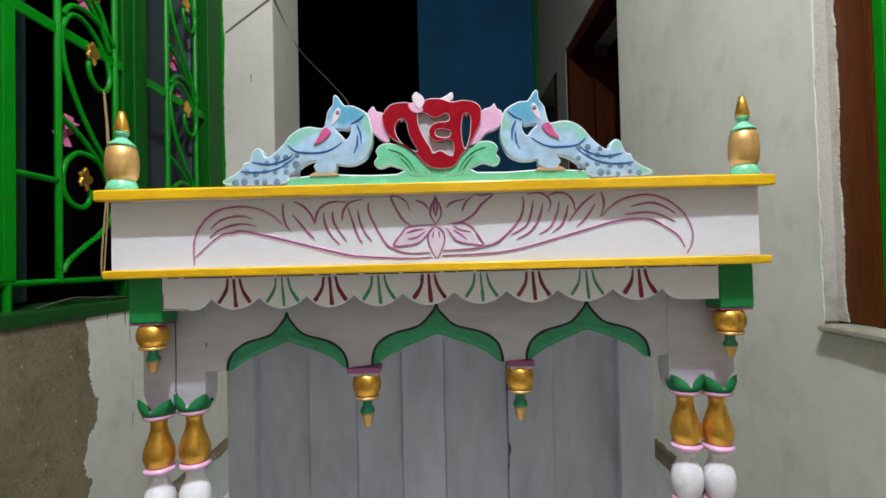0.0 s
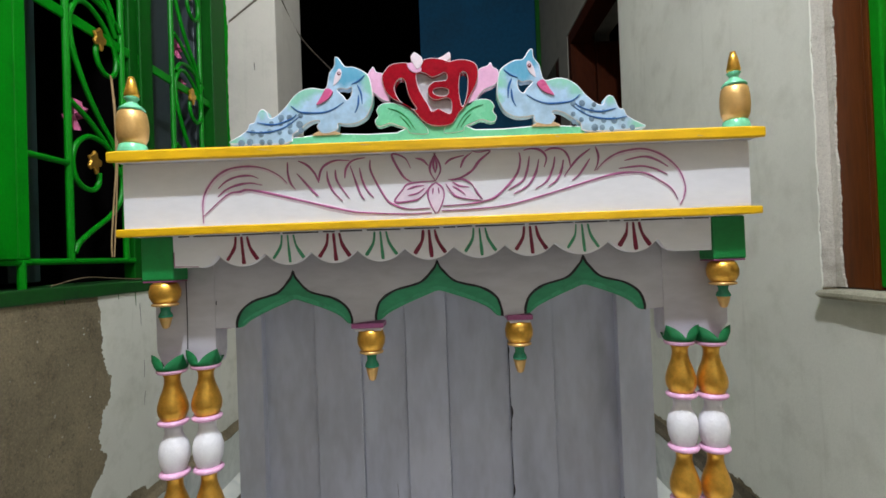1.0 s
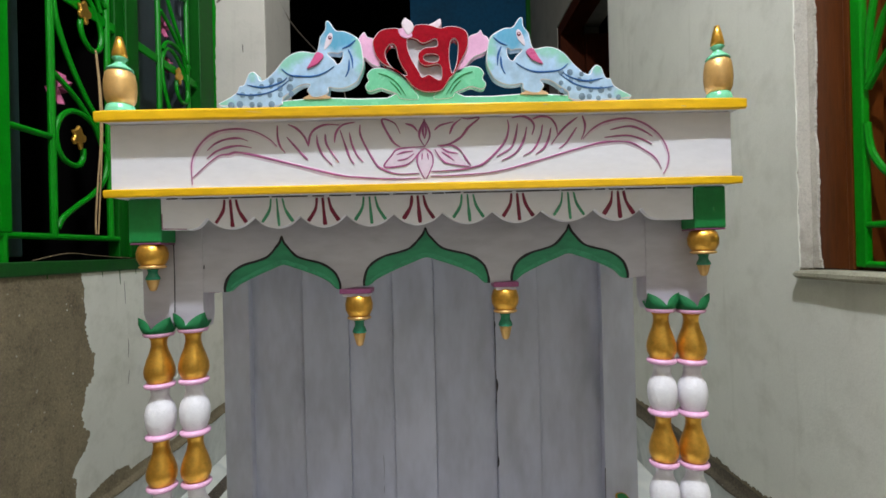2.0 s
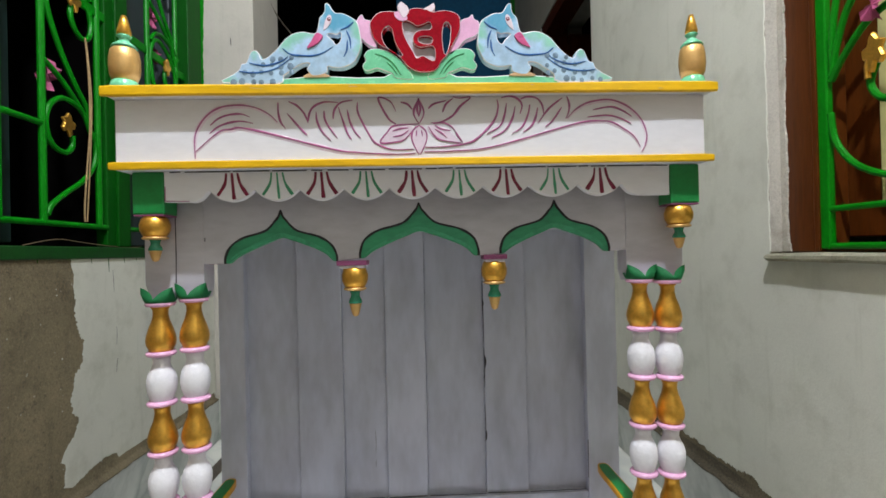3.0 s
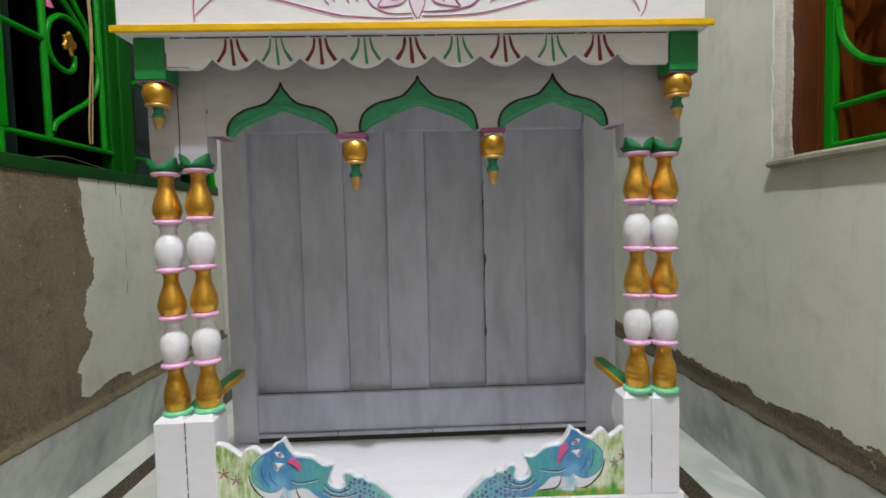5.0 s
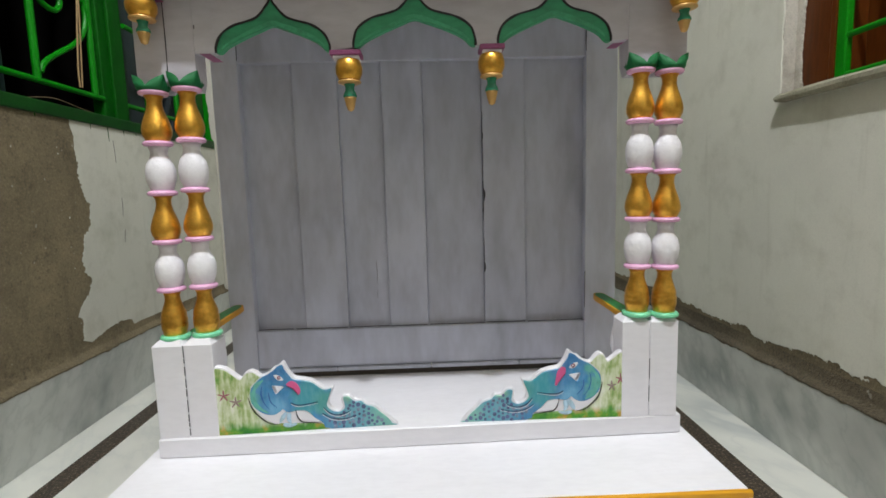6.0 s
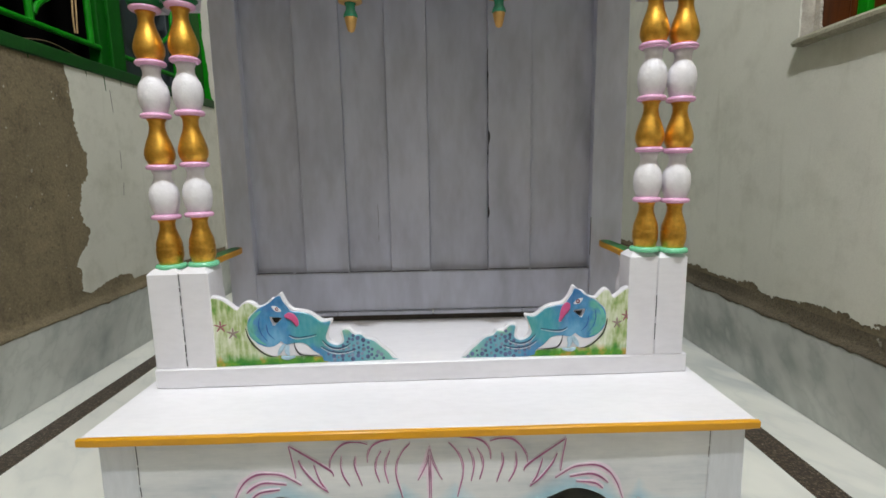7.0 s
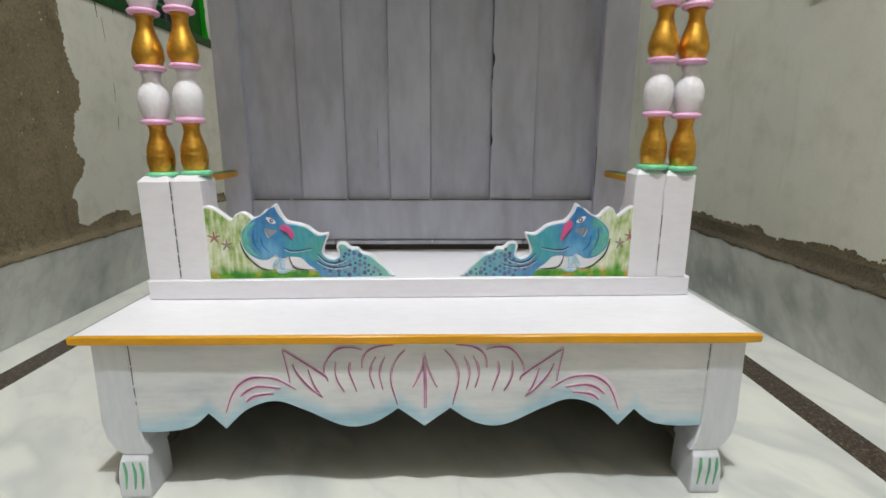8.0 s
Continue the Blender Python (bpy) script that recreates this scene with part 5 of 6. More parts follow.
for side in (1, -1):
    put = (lambda pts, s=side: [(CX + s * x, CZ + z) for x, z in pts])
    bird = rimmed(part("peacock", plate_bm([curve_of(put(PEACOCK), True, 3), curve_of(put(NECK_HOLE), True, 4)], front(YC), 0.0115, 0.0011), SKY_BIRD, crest, "pale blue painted peacock looking back"), WHITE)
    face = front(YC - 0.0115)
    part("peacock_beak", plate_bm([curve_of(put([(-12.8, 6.7), (-12, 6.3), (-12.5, 5.5), (-13.1, 5.1), (-14, 4.8), (-13.5, 5.6)]), True, 3)], face, 0.0016, 0.0006), BEAK_PINK, crest, "pink beak")
    part("peacock_face", plate_bm([curve_of(put([(-11.2, 9.0), (-10.9, 8.7), (-11.1, 7.8), (-11.9, 7.0), (-11.85, 7.7), (-11.6, 8.5)]), True, 3)], face, 0.0006, 0.0003), PETAL, crest)
    part("peacock_eye", dots_bm(put([(-11.22, 8.4)]), front(YC - 0.0121), 0.26), MAROON, crest)
    part("peacock_pupil", dots_bm(put([(-11.2, 8.42)]), front(YC - 0.0127), 0.11), PETAL, crest)
    strokes("feather_line", [put(l) for l in ([(-17, 4.8), (-16.1, 4.1), (-14.8, 3.9), (-13.2, 3.9), (-11.9, 4.3), (-10.8, 5)], [(-21.1, 3), (-19.6, 2.7), (-18.4, 2.8), (-17, 3.3), (-16.4, 3.8)], [(-22.4, 2), (-21, 1.8), (-19.3, 1.9), (-17.7, 2.4), (-16.1, 3.5)], [(-9.1, 7), (-8.7, 6), (-8.6, 4.7)], [(-9, 5.8), (-9.1, 4.6), (-9.5, 3.7)], [(-8.2, 8.1), (-8.9, 7.5), (-9.8, 7.1)])], face, 0.30, 0.0007, BLUE_LINE, crest, "deep blue feather lines")
    spots = [(-23.0 + 1.15 * i + random.uniform(-0.2, 0.2), 0.75 + 0.95 * j + random.uniform(-0.2, 0.2)) for i in range(7) for j in range(4) if 0.95 * j + 0.75 < (i * 1.15) * 0.62 + 1.0 and not (i > 4 and j == 0)]
    tagged(part("tail_spot", dots_bm(put(spots), face, 0.36), SPOT, crest, "slate blue feather eyes"), kind="stuff")
    part("peacock_foot", plate_bm([curve_of(put([(-14.6, 1.25), (-13.9, 1.7), (-13.0, 1.95), (-12.2, 1.75), (-11.2, 1.3), (-12.8, 1.2)]), True, 3)], front(YC - 0.010), 0.0012, 0.0004), TAN, crest)
    rimmed(part("scroll_link", plate_bm([curve_of(put(LINK) if side > 0 else [(CX + x, CZ + z) for x, z in LINK_EAST], True, 3)], front(YC), 0.0105, 0.0008), PINK, crest, "pink scroll"), WHITE)
    rimmed(part("leaf", plate_bm([curve_of(put(LEAF), True, 3)], front(YC), 0.0105, 0.0009), MINT, crest, "mint green carved leaf"), WHITE)
    strokes("leaf_vein", [put(l) for l in ([(-5.6, 4.1), (-4.4, 3.7), (-3.3, 2.8), (-2.4, 1.4)], [(-4.2, 3.1), (-3.5, 2.4), (-2.9, 1.5)])], front(YC - 0.0105), 0.22, 0.0006, GREEN, crest)
cut = lambda pts: curve_of(shifted(pts, CX, CZ), True, 3)
HEART = [(-6.2, 7.6), (-5.9, 8.4), (-5.1, 9.2), (-3.8, 9.4), (-3, 9.3), (-2.5, 9), (-1.6, 8.9), (-1.2, 9.6), (-0.2, 9.8), (1, 9.6), (1.8, 9.3), (3, 9.5), (4.3, 9.3), (5, 8.8), (5.2, 8), (5, 6.7), (4.2, 5.2), (3.5, 3.9), (2.8, 3.2), (2, 2), (0.9, 1.7), (-0.4, 1.8), (-1.5, 2.4), (-2.6, 3.7), (-3.7, 4.5), (-4.9, 5.1), (-5.8, 6.1)]
TEAR_WEST, TEAR_EAST = [(-4.7, 6.6), (-4.3, 7.3), (-3.8, 7.5), (-3.4, 7), (-3.2, 5.9), (-2.8, 4.9), (-2.2, 3.9), (-2.5, 3.8), (-3.3, 4.3), (-4.1, 4.9), (-4.6, 5.8)], [(3.1, 7.7), (3.5, 8), (3.9, 7.5), (3.9, 6.4), (3.7, 5.1), (3.3, 4), (3.1, 4.1), (2.9, 5.3), (2.9, 6.6)]
GLYPH = [(-2, 8.1), (-1.1, 8), (-0.3, 7.5), (0.5, 7.7), (1.2, 8), (1.5, 7.6), (1.3, 7.1), (0, 7), (-0.8, 6.3), (-0.7, 5.3), (0.1, 4.8), (1.4, 5), (1.9, 4.5), (1.8, 3.2), (1.1, 3.4), (0.4, 3.8), (-0.4, 3.5), (-0.7, 4.1), (-1.5, 5.5), (-2, 6.8)]
GLYPH_LOOP = [(-0, 6.1), (1, 6.2), (1.6, 5.9), (1.4, 5.3), (0.5, 5.3), (-0.1, 5.6)]
emblem = plate_bm([cut(p) for p in (HEART, TEAR_WEST, TEAR_EAST, GLYPH, GLYPH_LOOP)], front(YC), 0.0125, 0.0006)
# The pale rim paints in the bright glints along the red edges.
rimmed(part("emblem", emblem, RED, crest, "glossy red pierced emblem"), PETAL)
part("emblem_ground", plate_bm([cut([(-2.6, 8.2), (2.0, 8.2), (2.3, 3.4), (1.2, 2.6), (-0.9, 2.9), (-2.4, 5.2)])], front(YC + 0.001), 0.0085, 0.0006), SILVER, crest, "grey carved ground")
part("emblem_pink", plate_bm([cut([(-3.1, 9.2), (-2.3, 9.3), (-1.6, 8.9), (-1.5, 8.3), (-2.2, 8.1), (-2.9, 8.5)])], front(YC - 0.0125), 0.0007, 0.0004), PINK, crest)
part("petal_tip", plate_bm([cut([(-2.7, 9.9), (-2.3, 10.5), (-2, 10.4), (-1.4, 9.9), (-1.3, 9.2), (-1.9, 8.5), (-2.4, 9.1)])], front(YC - 0.0127), 0.0010, 0.0005), PETAL, crest, "pale petal tip")
part("petal_tip", plate_bm([cut([(0.2, 9.6), (1.2, 10.1), (1.9, 10.5), (2, 9.7), (1.5, 9.3), (0.7, 9.2)])], front(YC), 0.0110, 0.0010), PETAL, crest, "pale petal tip")
part("petal_tip", plate_bm([cut([(-2.7, 9.9), (-2.3, 10.5), (-2, 10.4), (-1.4, 9.9), (-1.3, 9.2), (-1.9, 8.5), (-2.4, 9.1)])], front(YC), 0.0120, 0.0005), PETAL, crest, "pale petal tip")

# back of planks and battens
back = part("back_frame", box_bm(-0.368, -0.322, 0.2180, 0.2460, 0.2135, 0.8630), GREY, shrine, "white plank back, greyed for the roof's shade")
part("stile", box_bm(0.300, 0.358, 0.2180, 0.2460, 0.2135, 0.8630), GREY, back)
part("top_rail", box_bm(-0.3218, 0.2998, 0.2210, 0.2440, 0.7915, 0.8630), GREY, back)
part("bottom_rail", box_bm(-0.3218, 0.2998, 0.2200, 0.2440, 0.2310, 0.3035), GREY, back)
for a, b in ((-0.322, -0.174), (-0.172, 0.004), (0.006, 0.172), (0.174, 0.299)):
    part("floor_batten", box_bm(a, b, 0.2140, 0.2440, 0.2235, 0.2300, 0.0008), GREY, back)
XS = (-32.3, -23.1, -15.0, -7.1, 0.2, 11.1, 18.95, 30.1)
for k, (a, b) in enumerate(zip(XS, XS[1:])):
    proud = k in (1, 3, 5)
    y = (0.2285 if proud else 0.2350)
    bm = bmesh.new()
    n = 14
    rows = []
    for i in range(n + 1):
        z = 0.300 + 0.50 * i / n
        w0 = noise.noise(Vector((k * 5.1, z * 6, 0.4))) * 0.0006
        w1 = noise.noise(Vector((k * 5.1 + 5.1, z * 6, 0.4))) * 0.0006
        g = 0.0001
        rows.append([bm.verts.new(p) for p in ((a * CM + g + w0, y + 0.0008, z), (a * CM + g + w0 + 0.0012, y, z), (b * CM - g + w1 - 0.0012, y, z), (b * CM - g + w1, y + 0.0008, z), (b * CM - g + w1, y + 0.010, z), (a * CM + g + w0, y + 0.010, z))])
    for p, q in zip(rows, rows[1:]):
        for j in range(6):
            bm.faces.new((p[j], p[(j + 1) % 6], q[(j + 1) % 6], q[j]))
    bm.faces.new(rows[0])
    bm.faces.new(rows[-1])
    part("plank", bm, GREY, back)
part("backing", box_bm(-0.3218, 0.2998, 0.2455, 0.2515, 0.30, 0.80, 0), GREY, back)
# A dark strip stands where the rail would only cast shade.
part("dark_gap", box_bm(-0.3218, 0.2998, 0.2200, 0.2215, 0.2125, 0.2232, 0), SHADED_WOOD, back, "dark strip in place of shade under the bottom rail")
strokes("rail_joint", [[(-32.0, 30.45), (-25.5, 30.5)], [(-25.0, 30.45), (-15.2, 30.4)], [(-14.8, 30.45), (-7.3, 30.5)], [(-6.9, 30.4), (0.0, 30.45)], [(0.5, 30.45), (11.0, 30.4)], [(11.3, 30.5), (18.8, 30.45)], [(19.2, 30.4), (29.8, 30.45)]], front(0.2276), 0.16, 0.0003, BLACK, back, "dark joint over the bottom rail", False)
strokes("frame_joint", [[(-32.15, 79.5), (-32.1, 82.0), (-32.2, 84.5)], [(29.98, 80), (30.0, 84)], [(30.0, 40), (29.95, 33)]], front(0.2178), 0.14, 0.0003, BLACK, back, "dark open joint", False)
strokes("split", [[(11.1, 66.3), (11.2, 65.6), (11.05, 64.8)], [(11.15, 52.5), (11.0, 51.6)], [(11.1, 70), (11.05, 66), (11.15, 61), (11.0, 58)], [(11.1, 57.5), (11.2, 54), (11.05, 50)], [(11.1, 47), (11.15, 43), (11.05, 40)]], front(0.2283), 0.14, 0.0003, BLACK, back, "long drying crack")
strokes("knot_hole", [[(11.25, 55.9), (11.38, 54.8), (11.25, 53.6)], [(11.15, 42.2), (11.25, 41.2), (11.15, 40.2)]], front(0.2284), 0.36, 0.0003, BLACK, back, "dark open knot in the crack")
strokes("hair_crack", [[(-9.3, 43), (-9.2, 40.5), (-9.3, 38.5)], [(-9.25, 37.5), (-9.3, 36)]], front(0.2283), 0.07, 0.0002, BLACK, back, "hairline crack")

# side rails from the plinths to the back
for s, xe in ((1, -33.4), (-1, 30.9)):
    arm = [(0, 0.8), (0.0, 14), (0.0, 18.6), (-0.4, 20.8), (-1.3, 21.4), (-2.2, 20.9), (-2.4, 18), (-2.4, 0.8)]
    arm = [(xe + s * a, y) for a, y in arm]
    flat = lambda u, v, w: Vector((u * CM, v * CM, 0.349 + w))
    rail = part("side_rail", plate_bm([curve_of(arm, True, 3)], flat, 0.0092, 0.001), ORANGE, shrine, "side rail with green top and ochre edge")
    inner = [(xe + s * (a * 0.80 - 0.24), 0.9 + (y - 0.8) * 0.97) for a, y in ((0, 0.8), (0.0, 14), (0.0, 18.6), (-0.4, 20.8), (-1.3, 21.4), (-2.2, 20.9), (-2.4, 18), (-2.4, 0.8))]
    part("rail_top", plate_bm([curve_of(inner, True, 3)], lambda u, v, w: Vector((u * CM, v * CM, 0.3580 + w)), 0.0008, 0.0003), GREEN, rail, "green painted top")
    for y in (0.045, 0.115):
        part("spindle", lathe_bm([(0.5, 13.6), (0.85, 13.3), (0.5, 12.6), (0.45, 11.5), (0.95, 9.0), (1.0, 7.6), (0.55, 6.0), (0.45, 4.5), (0.9, 3.0), (0.6, 1.0), (0.8, 0.0)], 18, ((xe - s * 1.2) * CM, y, 0.2125)), WHITE, rail, "", True)

# carved peacock panels on the low rail
PANEL = [(-28.7, 9.7), (-28.1, 9.9), (-27.1, 9.6), (-26.1, 8.8), (-25.2, 8.1), (-24.6, 8.8), (-23.8, 9.1), (-23.1, 8.8), (-22.5, 8.3), (-21.6, 8.6), (-21, 9.15), (-20.75, 9.35), (-20.3, 9.45), (-19.75, 9.95), (-19.4, 10.05), (-19.1, 9.4), (-18.7, 8.6), (-18.1, 7.9), (-17.5, 7.7), (-16.6, 7.55), (-15.6, 7.2), (-14.9, 6.65), (-14.2, 6.15), (-13.5, 6.1), (-12.85, 6.15), (-12.9, 5.6), (-13.4, 4.6), (-13.5, 3.6), (-13.1, 3), (-12.2, 2.7), (-11.6, 3.2), (-11.8, 4), (-11.8, 4.5), (-11.4, 4.9), (-10.6, 4.8), (-9.9, 4.2), (-9, 4.1), (-8.4, 3.5), (-7.2, 3.2), (-6.3, 2.3), (-5.4, 1.5), (-4.5, 0.5), (-4.1, 0.12), (-29.1, 0.12)]
BIRD = [(-22.57, 7.99), (-21.56, 8.5), (-20.77, 9), (-20.26, 9.5), (-19.55, 9.71), (-19.29, 9.06), (-18.7, 8.17), (-18.23, 7.6), (-17.56, 7.48), (-16.65, 7.33), (-15.7, 6.98), (-15.0, 6.42), (-14.3, 5.93), (-13.6, 5.86), (-13.05, 5.9), (-13.58, 4.47), (-13.78, 3.53), (-13.23, 2.8), (-12.21, 2.52), (-11.4, 2.96), (-11.42, 3.79), (-11.5, 4.57), (-10.74, 4.61), (-10.05, 3.91), (-9.06, 3.91), (-8.44, 3.3), (-7.34, 2.9), (-6.32, 1.99), (-5.42, 1.18), (-4.8, 0.3), (-4.6, 0.14), (-13.3, 0.14), (-14.4, 1), (-15.58, 1.91), (-16.55, 2.89), (-17.9, 3.08), (-19.12, 2.88), (-19.82, 3.38), (-20.14, 3.1), (-20.87, 2.68), (-21.93, 2.68), (-23.08, 3.31), (-23.91, 4.35), (-24.12, 5.61), (-23.8, 6.77)]
random.seed(9)
for side in (1, -1):
    c, zb = -0.5, 22.9
    # each bird is shifted and raised to fit its place in the camera's view
    lean, lift = (0.15, 0.0) if side > 0 else (-0.9, 0.6)
    put = (lambda pts, s=side, lean=lean: [(c + s * (x + lean * min(1, max(0, (x + 28.6) / 5))), zb + z) for x, z in pts])
    sawn = [(x, z + lift * math.exp(-((x + 24.3) / 1.5) ** 2)) for x, z in PANEL]
    hole = curve_of(put([(-21.1, 6.8), (-20.5, 6.8), (-19.5, 6.6), (-20, 6.1), (-20.6, 5.6), (-20.9, 6.1)]), True, 3)
    panel = part("peacock_panel", plate_bm([put(curve_of(sawn[:-1], False, 3) + [sawn[-1]]), hole], front(-0.0145), 0.0091, 0.0008), WHITE, shrine, "sawn peacock panel with painted meadow")
    part("meadow", plate_bm([put(curve_of([(x + (0.25 if k == 0 else -0.05), z - 0.25) for k, (x, z) in enumerate(sawn[:9])], False, 3) + [(-22.9, 7.9), (-23.9, 6.9), (-24.2, 5.6), (-24.0, 4.2), (-22.8, 2.6), (-21.0, 1.4), (-17, 1.2), (-14.6, 1.0), (-13.6, 0.14), (-28.9, 0.14)])], front(-0.0235), 0.0005, 0.0002), MEADOW, panel, "painted green meadow")
    f = front(-0.0236)
    part("bird", plate_bm([curve_of(put(BIRD), True, 3), hole], f, 0.0012, 0.0008), TEAL_BIRD, panel, "blue-green painted peacock")
    part("white_patch", plate_bm([curve_of(put([(-24, 4.2), (-23, 3.3), (-22, 2.8), (-20.9, 2.7), (-20.1, 3.1), (-19.6, 2.3), (-20.4, 1.3), (-21.4, 1.5), (-22.7, 2.4)]), True, 3)], f, 0.0010, 0.0006), WHITE, panel)
    part("white_patch", plate_bm([curve_of(put([(-18.1, 3), (-16.6, 2.8), (-15.5, 1.8), (-14.4, 1.2), (-16.1, 1.3), (-17.5, 1.7), (-17.9, 2.4)]), True, 3)], f, 0.0010, 0.0006), WHITE, panel)
    # Black strokes stand in for shadow where the relief is cut.
    strokes("groove", [put([(-24.35, 5.4), (-24.1, 4.3), (-23.6, 3.2), (-22.6, 2.1), (-21.6, 1.4), (-20.5, 1.3)]), put([(-18.1, 3.2), (-17.8, 2), (-17, 1.3), (-14.4, 1.2)])], front(-0.0244), 0.22, 0.0004, BLACK, panel)
    face = front(-0.0248)
    part("bird_beak", plate_bm([curve_of(put([(-19.15, 6.9), (-18.55, 7.4), (-17.85, 7.15), (-17.4, 6.5), (-17.25, 5.85), (-17.5, 5.4), (-17.75, 5.7), (-18.3, 6.4)] if side > 0 else [(-19.0, 7.6), (-18.4, 7.8), (-17.85, 7.1), (-17.6, 6.0), (-17.5, 5.2), (-17.75, 5.1), (-18.2, 5.8), (-18.9, 6.7)]), True, 3)], face, 0.0009, 0.0005), BEAK_PINK, panel, "pink beak")
    strokes("beak_line", [put([(-19.05, 6.75), (-18.2, 6.25), (-17.6, 5.4)] if side > 0 else [(-19.0, 6.9), (-18.3, 6.0), (-17.7, 5.15)])], front(-0.0257), 0.14, 0.0003, MAROON, panel)
    part("bird_face", plate_bm([curve_of(put([(-20.75, 8.35), (-20.25, 8.35), (-19.75, 8.05), (-19.5, 7.6), (-20.05, 7.55), (-20.45, 7.8)]), True, 3)], face, 0.0004, 0.0002), WHITE, panel)
    part("bird_eye", dots_bm(put([(-20.05, 7.95)]), front(-0.0252), 0.26, 0.0005), MAROON, panel)
    part("bird_pupil", dots_bm(put([(-20.0, 7.97)]), front(-0.0257), 0.11, 0.0005), WHITE, panel)
    strokes("feather_line", [put(l) for l in ([(-18.7, 4.3), (-17.9, 3.9), (-16.7, 3.9), (-15, 4.2)], [(-14.3, 3.4), (-13.5, 2.5), (-12.3, 2.1), (-11, 2.4), (-10.5, 2.8)], [(-14.5, 2.5), (-13.2, 1.7), (-11.5, 1.5), (-9.8, 1.9)])], face, 0.24, 0.0005, NAVY, panel)
    strokes("feather_line", [put([(-22.4, 6.9), (-22.6, 5.7), (-22.3, 4.5), (-21.6, 3.5)]), put([(-21.6, 5.9), (-21.4, 4.6), (-20.6, 3.7)])], face, 0.20, 0.0003, BLUE_LINE, panel)
    # White strokes painted in as highlights below the feather lines.
    strokes("feather_gloss", [put([(x, z - 0.22) for x, z in [(-14.3, 3.4), (-13.5, 2.5), (-12.3, 2.1), (-11, 2.4), (-10.5, 2.8)]]), put([(x, z - 0.22) for x, z in [(-14.5, 2.5), (-13.2, 1.7), (-11.5, 1.5), (-9.8, 1.9)]]), put([(x, z - 0.2) for x, z in [(-18.7, 4.3), (-17.9, 3.9), (-16.7, 3.9), (-15, 4.2)]])], face, 0.13, 0.0003, WHITE, panel)
    strokes("neck_rim", [put([(-22.2, 7.75), (-23.25, 6.75), (-23.65, 5.6), (-23.4, 4.5), (-22.7, 3.6), (-21.8, 3.0)])], front(-0.0248), 0.75, 0.0002, NECK_RIM, panel, "mint green neck edge")
    tail_top = curve_of([(-14.2, 2.4), (-13.3, 2.2), (-12.1, 2.1), (-11.1, 3.6), (-10.3, 4.0), (-9.0, 3.5), (-8.3, 2.9), (-7.2, 2.4), (-6.2, 1.5), (-5.3, 0.7), (-4.9, 0.4)], False, 3)
    spots = []
    for i in range(15):
        for j in range(6):
            x, z = -14.1 + 0.66 * i + random.uniform(-0.16, 0.16), 0.42 + 0.68 * j + (0.34 if i % 2 else 0) + random.uniform(-0.14, 0.14)
            if x > -13.9 + 0.8 * max(0, 1.4 - z) and any(p[0] <= x <= q[0] and z < min(p[1], q[1]) for p, q in zip(tail_top, tail_top[1:])):
                spots.append((x, z))
    random.shuffle(spots)
    for chosen, radius, paint in ((spots[0::3], 0.27, TAIL_SPOT), (spots[1::3], 0.21, TAIL_SPOT), (spots[2::3], 0.25, FADED_SPOT)):
        tagged(part("tail_spot", dots_bm(put(chosen), face, radius, 0.0003), paint, panel, "deep blue and grey-violet feather eyes"), kind="stuff")
    strokes("bird_toe", [put([(-19.3, 3.0), (-19.9, 2.2), (-20.3, 1.5)]), put([(-18.9, 2.9), (-19.1, 2.0), (-18.8, 1.3)]), put([(-19.9, 1.2), (-19.0, 1.0), (-18.0, 1.2)])], face, 0.75, 0.0003, TOE_BLUE, panel, "pale blue brushed foot")
    for (cx, cz), paint in (((-27.5, 5.75), FLOWER_PAINT), ((-26.0, 4.75), FADED_FLOWER)):
        petals = [[(cx, cz), (cx + 0.85 * math.cos(a), cz + 0.85 * math.sin(a))] for a in [0.3 + 2 * math.pi * k / 5 for k in range(5)]]
        part("painted_flower", stroke_bm([put(p) for p in petals], front(-0.0240), 0.34, 0.0004), paint, panel, "small painted star flower")

    # each panel is turned to fit the camera's view, its outer end forward against the plinth
    turn, pivot = (0.052, Vector((-0.05, -0.0236, 0))) if side > 0 else (-0.018, Vector((0.04, -0.0236, 0)))
    panel.matrix_basis = Matrix.Translation(pivot) @ Matrix.Rotation(turn, 4, "Z") @ Matrix.Translation(-pivot)


# ---- window_1: green iron grille in the left wall ----
window = thing("window_1", "window with a bright green iron scroll grille and green painted frame", "window", "", "structure")
XG = -0.912


def wbox(name, x0, x1, y0, y1, z0, z1, mat, parent=None, label="", bevel=0.003):
    return part(name, box_bm(x0, x1, y0, y1, z0, z1, bevel), mat, parent or window, label)


wbox("window_sill", XL - 0.20, XL + 0.006, W0, W1, 0.757, 0.788, SILL_GREEN, None, "dark green painted window sill")
wbox("frame_stile", XG - 0.03, XG + 0.012, W0, 0.385, 0.852, WZ1, GRILLE)
wbox("frame_stile", XG - 0.03, XG + 0.008, 0.388, 0.420, 0.852, WZ1, GRILLE)
part("grille_foot", tube_bm([(XG, 0.404, 0.788), (XG, 0.404, 0.850)], 0.0085, segs=10), GRILLE, window)
wbox("frame_stile", XG - 0.03, XG + 0.004, 0.778, 0.818, 0.792, WZ1, FRAME_GREEN)
wbox("frame_stile", XG - 0.03, XG + 0.010, 0.821, 0.880, 0.792, WZ1, FRAME_GREEN)
wbox("frame_stile", XG - 0.03, XL - 0.027, 1.262, 1.375, 0.792, WZ1, FRAME_GREEN)
